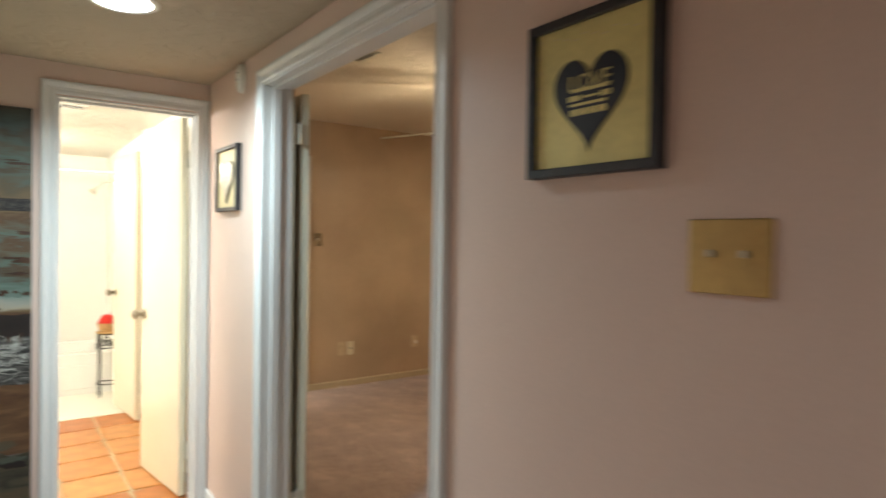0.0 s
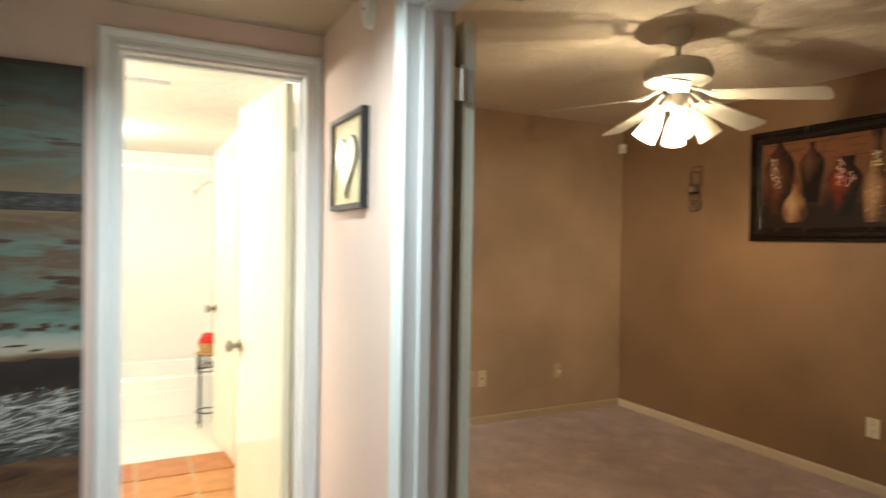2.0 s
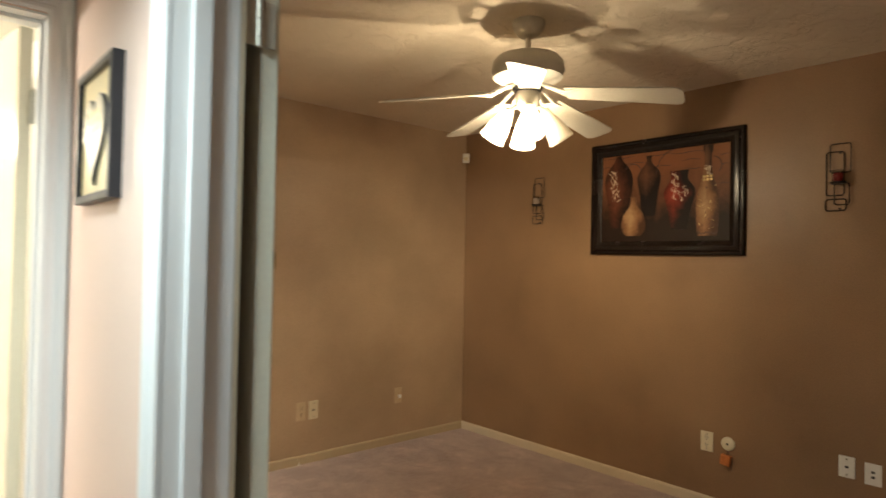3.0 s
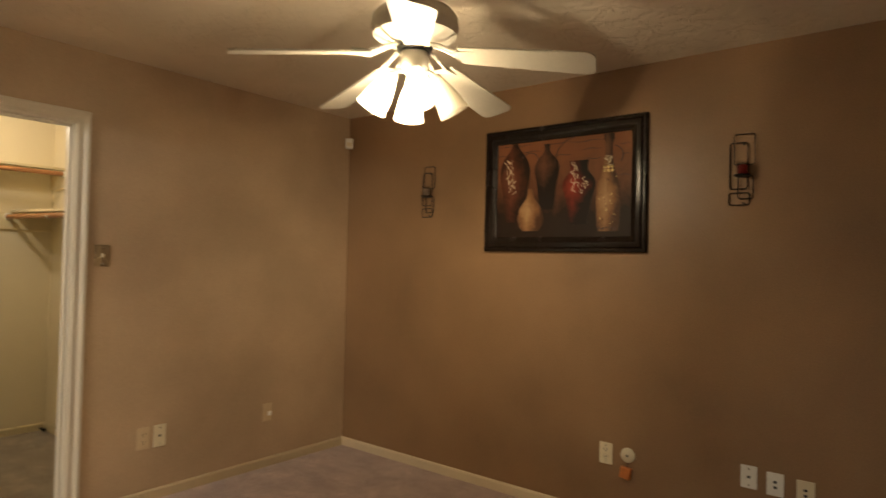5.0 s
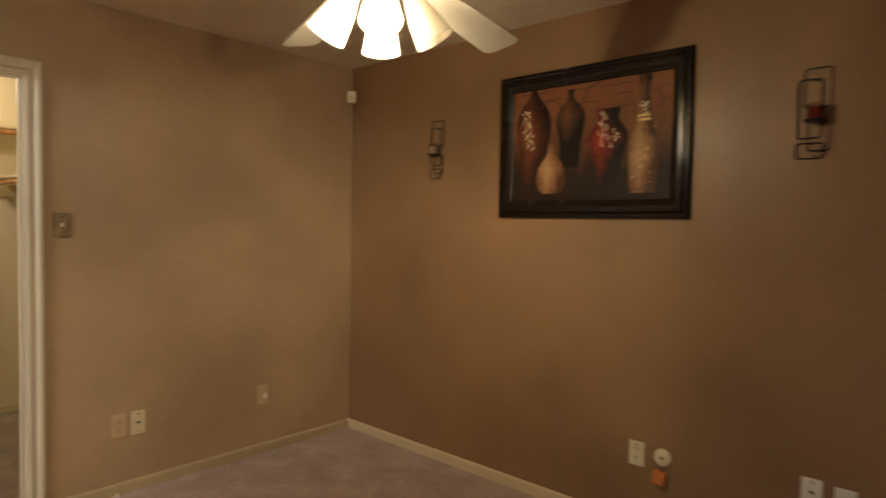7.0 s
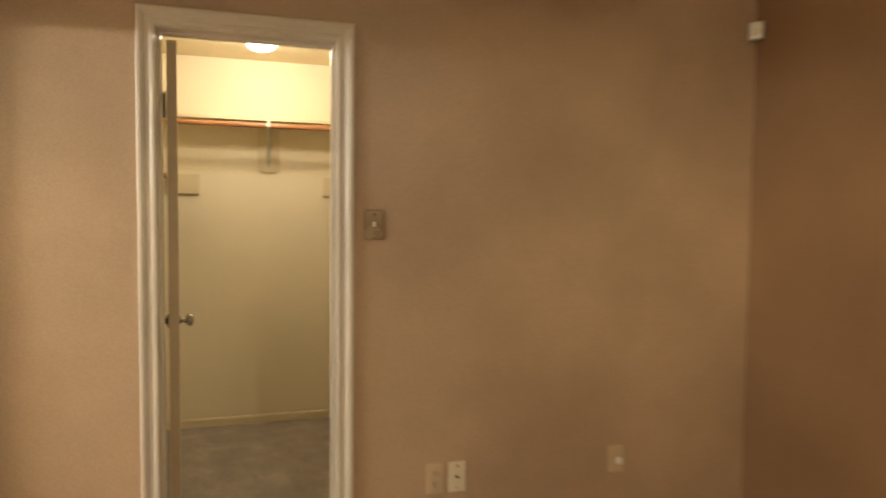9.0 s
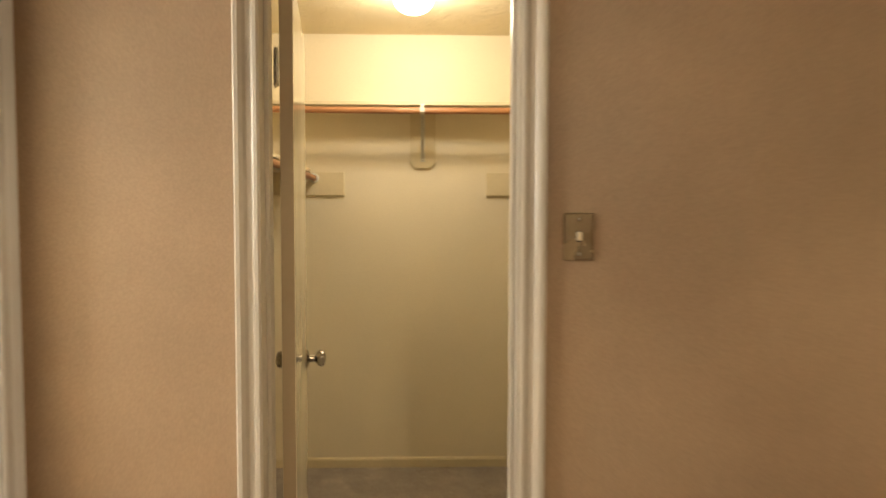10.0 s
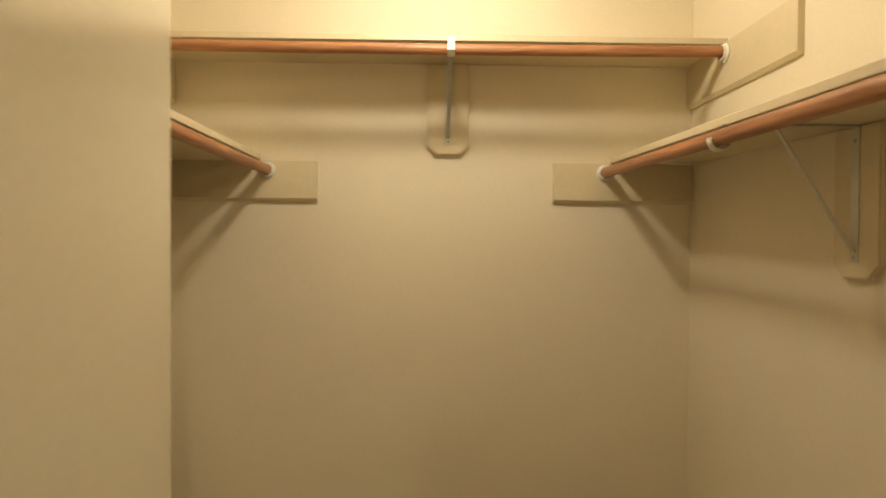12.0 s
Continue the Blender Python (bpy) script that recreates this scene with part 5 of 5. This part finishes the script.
shelf("closet_shelf", BED_X0 + 0.002, CLO_X1 - 0.002, 6.874, CLO_Y1 - 0.002, 2.010, "cream painted back shelf above a hanging rod")
east_shelf = shelf("closet_shelf", 3.064, CLO_X1 - 0.002, CLO_Y0 + 0.002, CLO_Y1 - 0.021, 1.682, "cream painted lower side shelf above a hanging rod")
shelf("closet_shelf", BED_X0 + 0.002, 1.903, CLO_Y0 + 0.03, CLO_Y1 - 0.021, 1.682, "cream painted lower side shelf above a hanging rod")


def cleat(m, w, z0, z1, label, d=0.019):
    """A cleat board with an eased lower edge; local x along the wall, out of it towards -y."""
    bm = bmesh.new()
    prof = [(0, z0), (-d * 0.5, z0), (-d, z0 + 0.010), (-d, z1), (0, z1)]
    a, b = [bm.verts.new((0, y, z)) for y, z in prof], [bm.verts.new((w, y, z)) for y, z in prof]
    for i in range(5):
        j = (i + 1) % 5
        bm.faces.new((a[i], a[j], b[j], b[i]))
    bm.faces.new(a), bm.faces.new(b[::-1])
    bmesh.ops.recalc_face_normals(bm, faces=bm.faces)
    bmesh.ops.bevel(bm, geom=[e for e in bm.edges if abs(e.verts[0].co.x - e.verts[1].co.x) < 1e-5 and min(e.verts[0].co.y, e.verts[1].co.y) < -d * 0.4], offset=0.002, segments=1, affect="EDGES")
    bmesh.ops.transform(bm, matrix=m, verts=bm.verts)
    return tagged(part("shelf_cleat", bm, trim_closet), label, "cleat", "closet cleats")


cleat(pose(2.874, CLO_Y1, 0), CLO_X1 - 2.874 - 0.001, 1.548, 1.6815, "cream cleat board carrying the side shelf")
cleat(pose(BED_X0 + 0.001, CLO_Y1, 0), 2.083 - BED_X0, 1.548, 1.6815, "cream cleat board carrying the side shelf")
cleat(Matrix.Translation((CLO_X1, CLO_Y1 - 0.001, 0)) @ EASTWARD, 0.624, 1.868, 2.0095, "cream cleat board carrying the back shelf")
cleat(Matrix.Translation((BED_X0, 6.50, 0)) @ WESTWARD, 0.624, 1.868, 2.0095, "cream cleat board carrying the back shelf")


def rod(p0, p1, label, sag=0.0):
    p0, p1 = Vector(p0), Vector(p1)
    r_ = thing("closet_rod", Matrix.Translation(p0), label, "closet rod", "closet rods")
    d = p1 - p0
    pts = [d * (i / 12) + Vector((0, 0, -sag * 4 * (i / 12) * (1 - i / 12))) for i in range(13)]
    ln = d.length
    bm = tube(bmesh.new(), [(p.length, 0, p.z - d.z * (i / 12)) for i, p in enumerate(pts)], 0.0165, 18)
    part("pole", bm, rod_wood, r_, "stained wooden hanging pole", smooth=True, m=Matrix.Rotation(math.atan2(d.y, d.x), 4, "Z"))
    for s_, at in ((1, Vector((0, 0, 0))), (-1, d)):
        rot = Vector((0, 0, 1)).rotation_difference(d.normalized() * s_).to_matrix().to_4x4()
        bm = lathe(bmesh.new(), [(0.0, 0.0), (0.027, 0.0), (0.028, 0.004), (0.024, 0.007), (0.023, 0.014), (0.0175, 0.014)], 24, Matrix.Translation(at) @ rot)
        part("rod_socket", bm, rod_white, r_, "white plastic rod socket", smooth=True)
    return r_


rod((BED_X0 + 0.02, 6.850, 1.981), (CLO_X1 - 0.02, 6.850, 1.977), "wooden closet rod under the back shelf", 0.004)
east_rod = rod((3.045, CLO_Y0 + 0.001, 1.650), (3.045, CLO_Y1 - 0.02, 1.650), "wooden closet rod under the side shelf")
# the east shelf and its rod dip towards the door
for ob, angle in ((east_shelf, 0.0245), (east_rod, 0.020)):
    pivot = Vector((0, CLO_Y1 - 0.021, 1.665))
    ob.matrix_world = Matrix.Translation(pivot) @ Matrix.Rotation(angle, 4, "X") @ Matrix.Translation(-pivot) @ ob.matrix_basis
rod((1.921, CLO_Y0 + 0.03, 1.650), (1.921, CLO_Y1 - 0.02, 1.650), "wooden closet rod under the side shelf")


def bracket(m, top, drop, reach, label):
    """A shelf-and-rod bracket on an octagonal backing board; local -y comes out of the wall."""
    b = thing("shelf_bracket", m, label, "bracket", "closet brackets")
    w, c_ = 0.070, 0.030
    out = [(-w, top), (-w, top - drop + c_), (-w + c_, top - drop), (w - c_, top - drop), (w, top - drop + c_), (w, top)]
    bm = slab(bmesh.new(), out, 0.019)
    fe = [e for e in bm.edges if all(v.co.y < -0.018 for v in e.verts)]
    bmesh.ops.bevel(bm, geom=fe, offset=0.005, segments=2, affect="EDGES")
    part("backing_board", bm, trim_closet, b, "cream octagonal backing board")
    part("upright", fresh_box(-0.0125, 0.0125, -0.0215, -0.019, top - drop + 0.035, top - 0.004, bevel=0.0008), steel, b)
    part("arm", fresh_box(-0.0125, 0.0125, -reach, -0.0215, top - 0.0045, top - 0.001), steel, b)
    zr = 1.981 - 0.0 if top > 1.9 else 1.650
    bm = bmesh.new()
    a0, a1 = Vector((0, -0.022, top - drop + 0.055)), (Vector((0, -reach + 0.022, zr - 0.022)) if top > 1.9 else Vector((0, -reach * 0.62, top - 0.004)))
    dd = (a1 - a0).normalized()
    nn = Vector((0, -dd.z, dd.y))
    for sx in (-1,):
        vs = []
        for p in (a0, a1):
            for x, k in ((-0.006, -0.0015), (0.006, -0.0015), (0.006, 0.0015), (-0.006, 0.0015)):
                vs.append(bm.verts.new(p + Vector((x, 0, 0)) + nn * k))
        for q in ((0, 1, 5, 4), (1, 2, 6, 5), (2, 3, 7, 6), (3, 0, 4, 7), (3, 2, 1, 0), (4, 5, 6, 7)):
            bm.faces.new([vs[i] for i in q])
    bmesh.ops.recalc_face_normals(bm, faces=bm.faces)
    part("strut", bm, steel, b)
    hk = tube(bmesh.new(), [(0, -(reach) - 0.0 + 0.021 * math.cos(a), zr + 0.021 * math.sin(a)) for a in [radians(-190 + 20 * i) for i in range(11)]], 0.0035, 8)
    bmesh.ops.scale(hk, vec=(3.2, 1, 1), verts=hk.verts)
    part("rod_hook", hk, rod_white, b, "white hook holding the rod", smooth=True)
    if top > 1.9:
        part("front_strap", fresh_box(-0.011, 0.011, -reach - 0.0235, -reach - 0.021, zr - 0.012, top - 0.002), rod_white, b, "pale metal strap in front of the rod")
    for z in (top - drop + 0.045, top - 0.03):
        part("screw", lathe(bmesh.new(), [(0, 0.0045), (0.003, 0.004), (0.004, 0.002)], 10, Matrix.Translation((0, -0.019, z)) @ Matrix.Rotation(radians(90), 4, "X")), nickel, b)
    return b


bracket(pose(2.519, CLO_Y1, 0), 2.009, 0.304, 0.275, "cream metal shelf bracket on an octagonal board")
bracket(Matrix.Translation((CLO_X1, 6.290, -0.0205)) @ EASTWARD, 1.681, 0.312, 0.300, "cream metal side shelf bracket on an octagonal board")
bracket(Matrix.Translation((BED_X0, 6.290, 0)) @ WESTWARD, 1.681, 0.312, 0.326, "cream metal side shelf bracket on an octagonal board")

g = thing("closet_globe_light", pose(2.487, 6.41, 2.44), "lit white glass globe light on the closet ceiling", "ceiling light")
part("collar", lathe(bmesh.new(), [(0, 0), (0.080, 0), (0.083, -0.012), (0.078, -0.026), (0.060, -0.030)], 32), white_plastic, g, smooth=True)
globe = part("globe", lathe(bmesh.new(), [(0.044, -0.018), (0.068, -0.023), (0.084, -0.042), (0.088, -0.063), (0.082, -0.086), (0.065, -0.105), (0.037, -0.118), (0.0, -0.122)], 40), globe_glow, g, "glowing white glass globe", smooth=True)
globe.visible_shadow = False
ds = thing("door_stop", pose(3.315, CLO_Y1 - 0.012, 0.035), "small black door stop on the closet baseboard", "door stop")
part("stem", lathe(bmesh.new(), [(0.010, 0), (0.010, 0.004), (0.005, 0.006), (0.005, 0.055)], 14, Matrix.Rotation(radians(90), 4, "X")), iron, ds, smooth=True)
part("bumper", lathe(bmesh.new(), [(0.005, 0.05), (0.011, 0.052), (0.011, 0.068), (0, 0.070)], 14, Matrix.Rotation(radians(90), 4, "X")), iron, ds, smooth=True)

# ---- bathroom ----
tub = thing("bathtub", pose(0.4375, 6.565, 0.002), "white built-in bathtub along the back wall", "bathtub")
bm = bmesh.new()
L, D, H = 1.035, 0.383, 0.365
outer = [(-L, -D), (L, -D), (L, D), (-L, D)]
inner = [(-L + 0.10, -D + 0.07), (L - 0.10, -D + 0.07), (L - 0.10, D - 0.06), (-L + 0.10, D - 0.06)]
deep = [(-L + 0.22, -D + 0.12), (L - 0.18, -D + 0.12), (L - 0.18, D - 0.10), (-L + 0.22, D - 0.10)]
loops = [[bm.verts.new((x, y, z)) for x, y in o] for o, z in ((outer, 0.0), (outer, H), (inner, H), (deep, 0.07))]
for p, q in zip(loops, loops[1:]):
    for i in range(4):
        bm.faces.new((p[i], p[(i + 1) % 4], q[(i + 1) % 4], q[i]))
bm.faces.new(loops[-1])
bmesh.ops.recalc_face_normals(bm, faces=bm.faces)
bmesh.ops.bevel(bm, geom=[e for e in bm.edges if e.verts[0].co.z > 0.05 or e.verts[1].co.z > 0.05], offset=0.018, segments=3, affect="EDGES")
part("tub_body", bm, porcelain, tub, smooth=True)
part("apron_panel", fresh_box(-L + 0.08, L - 0.08, -D - 0.007, -D + 0.002, 0.05, 0.255, bevel=0.004), porcelain, tub, "raised apron panel")
cr = thing("curtain_rod", pose(-0.598, 6.20, 1.942), "white shower curtain rod above the tub", "curtain rod")
part("bar", tube(bmesh.new(), [(0, 0, 0), (1.0, 0, 0), (2.072, 0, 0)], 0.0125, 14), white_plastic, cr, smooth=True)
for x in (0.0, 2.06):
    part("flange", lathe(bmesh.new(), [(0, 0), (0.03, 0), (0.028, 0.01), (0.014, 0.012)], 20, Matrix.Translation((x, 0, 0)) @ Matrix.Rotation(radians(90), 4, "Y")), white_plastic, cr, smooth=True)
sh = thing("shower_head", pose(HALL_X, 6.60, 1.885), "chrome shower head on a bent arm", "shower head")
part("arm", tube(bmesh.new(), [(0, 0, 0), (-0.05, -0.005, 0.002), (-0.09, -0.012, -0.018), (-0.135, -0.02, -0.062)], 0.0085, 12), chrome, sh, smooth=True)
part("escutcheon", lathe(bmesh.new(), [(0, 0), (0.030, 0), (0.026, 0.008), (0.010, 0.010)], 20, Matrix.Rotation(radians(-90), 4, "Y")), chrome, sh, smooth=True)
part("head", lathe(bmesh.new(), [(0, 0.0), (0.013, 0.0), (0.014, -0.02), (0.030, -0.05), (0.034, -0.062), (0, -0.064)], 20, Matrix.Translation((-0.135, -0.02, -0.058)) @ Matrix.Rotation(radians(40), 4, "Y")), chrome, sh, smooth=True)

st = thing("plant_stand", pose(1.362, 6.02, 0.002), "black wrought iron stand with a patterned band", "stand")
for k in range(4):
    a = radians(45 + 90 * k)
    x, y = 0.083 * math.cos(a), 0.083 * math.sin(a)
    part("leg", tube(bmesh.new(), [(x * 1.12, y * 1.12, 0.003), (x, y, 0.02), (x, y, 0.30), (x, y, 0.545)], 0.0055, 10), iron, st, smooth=True)
for z in (0.115, 0.425, 0.545):
    part("ring", tube(bmesh.new(), [(0.083 * math.cos(math.tau * i / 32), 0.083 * math.sin(math.tau * i / 32), z) for i in range(32)], 0.005, 8, True), iron, st, smooth=True)
bm = bmesh.new()
rr = random.Random(9)
for i in range(46):
    a0, z0 = rr.uniform(0, math.tau), rr.uniform(0.445, 0.527)
    R = rr.uniform(0.009, 0.016)
    tube(bm, [(0.083 * math.cos(a0 + R / 0.083 * math.cos(u)), 0.083 * math.sin(a0 + R / 0.083 * math.cos(u)), z0 + R * math.sin(u)) for u in [math.tau * k / 10 for k in range(10)]], 0.0026, 6, True)
tagged(part("scroll_band", bm, iron, st, "scrolled iron band"), kind="stuff")
part("top_plate", lathe(bmesh.new(), [(0, 0.548), (0.090, 0.548), (0.092, 0.553), (0.088, 0.558), (0, 0.558)], 32), wicker, st, "tan wooden top", smooth=True)
bk = thing("towel_basket", pose(1.362, 6.02, 0.5605), "small wicker basket holding a rolled red towel", "basket")
part("basket_body", lathe(bmesh.new(), [(0, 0), (0.058, 0), (0.066, 0.03), (0.076, 0.072), (0.079, 0.074), (0.073, 0.070), (0.060, 0.012), (0, 0.010)], 30), wicker, bk, smooth=True)
for z, r0 in ((0.02, 0.064), (0.045, 0.070), (0.070, 0.0775)):
    part("woven_ring", tube(bmesh.new(), [(r0 * math.cos(math.tau * i / 28), r0 * math.sin(math.tau * i / 28), z) for i in range(28)], 0.0045, 8, True), wicker, bk, smooth=True)
bm = lathe(bmesh.new(), [(0.0, 0.150), (0.022, 0.147), (0.045, 0.135), (0.062, 0.112), (0.068, 0.085), (0.064, 0.060), (0, 0.055)], 30)
for v in bm.verts:
    v.co += 0.010 * noise.noise_vector(v.co * 22)
part("red_towel", bm, red_towel, bk, "folded red towel", smooth=True)
bm = lathe(bmesh.new(), [(0.0, 0.172), (0.014, 0.168), (0.024, 0.155), (0.026, 0.140), (0, 0.135)], 20, Matrix.Translation((0.012, 0.02, -0.006)))
for v in bm.verts:
    v.co += 0.006 * noise.noise_vector(v.co * 40)
part("white_cloth", bm, white_plastic, bk, "white cloth tuft", smooth=True)

# unseen vanity light bar, assumed on the bathroom's west wall
vl = thing("assumed_vanity_light", pose(-0.60, 4.20, 1.98, 0, 0, 90), "lit vanity light bar, unseen and assumed on the west wall", "wall light")
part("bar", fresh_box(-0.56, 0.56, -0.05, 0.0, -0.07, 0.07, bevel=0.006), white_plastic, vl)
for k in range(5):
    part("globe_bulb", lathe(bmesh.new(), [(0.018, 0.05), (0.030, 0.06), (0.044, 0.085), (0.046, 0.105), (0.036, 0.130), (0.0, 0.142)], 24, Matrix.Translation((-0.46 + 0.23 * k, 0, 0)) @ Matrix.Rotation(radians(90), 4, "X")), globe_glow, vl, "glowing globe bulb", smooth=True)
# globe lamp on the bathroom ceiling
bg = thing("bathroom_globe_light", pose(0.58, 5.80, 2.155), "lit white glass globe light on the bathroom ceiling", "ceiling light")
part("collar", lathe(bmesh.new(), [(0, 0), (0.062, 0), (0.064, -0.012), (0.056, -0.022), (0.050, -0.024)], 32), white_plastic, bg, smooth=True)
part("globe", lathe(bmesh.new(), [(0.050, -0.018), (0.078, -0.030), (0.096, -0.058), (0.100, -0.090), (0.093, -0.124), (0.074, -0.152), (0.042, -0.170), (0.0, -0.176)], 40), globe_glow, bg, "glowing white glass globe", smooth=True).visible_shadow = False

# terracotta tiles, each a piece of the bathroom floor
tile_meshes = []
for k in range(4):
    rr = random.Random(20 + k)
    bm = bmesh.new()
    n = 4
    hx, hy = 0.148, 0.158
    loop = []
    for sx, sy, ex, ey in ((-1, -1, 1, 0), (1, -1, 0, 1), (1, 1, -1, 0), (-1, 1, 0, -1)):
        for i in range(3):
            f = 0.06 + 0.88 * i / 3 if i else 0.03
            x, y = sx * hx + ex * 2 * hx * f, sy * hy + ey * 2 * hy * f
            loop.append((x + rr.uniform(-0.002, 0.002), y + rr.uniform(-0.002, 0.002)))
    low, mid = [bm.verts.new((x, y, -0.006)) for x, y in loop], [bm.verts.new((x, y, -0.001)) for x, y in loop]
    top = [bm.verts.new((x * 0.972, y * 0.972, 0.002)) for x, y in loop]
    for p, q in ((low, mid), (mid, top)):
        for i in range(len(loop)):
            j = (i + 1) % len(loop)
            bm.faces.new((p[i], p[j], q[j], q[i]))
    bm.faces.new(top)
    bmesh.ops.recalc_face_normals(bm, faces=bm.faces)
    me = bpy.data.meshes.new("tile")
    bm.to_mesh(me)
    bm.free()
    me.materials.append(terracotta)
    tile_meshes.append(me)
rr = random.Random(4)
for i in range(-4, 2):
    for j in range(6):
        x, y = 1.024 + 0.308 * i + 0.0, 5.226 - 0.330 * j
        if -0.6 < x - 0.15 and x + 0.15 < 1.49 and y - 0.16 > 3.40:
            ob = new("tile", rr.choice(tile_meshes))
            ob.parent = floor_bath
            ob.matrix_basis = pose(x, y, rr.uniform(-0.0006, 0.0006), 0, 0, rr.choice((0, 180)))
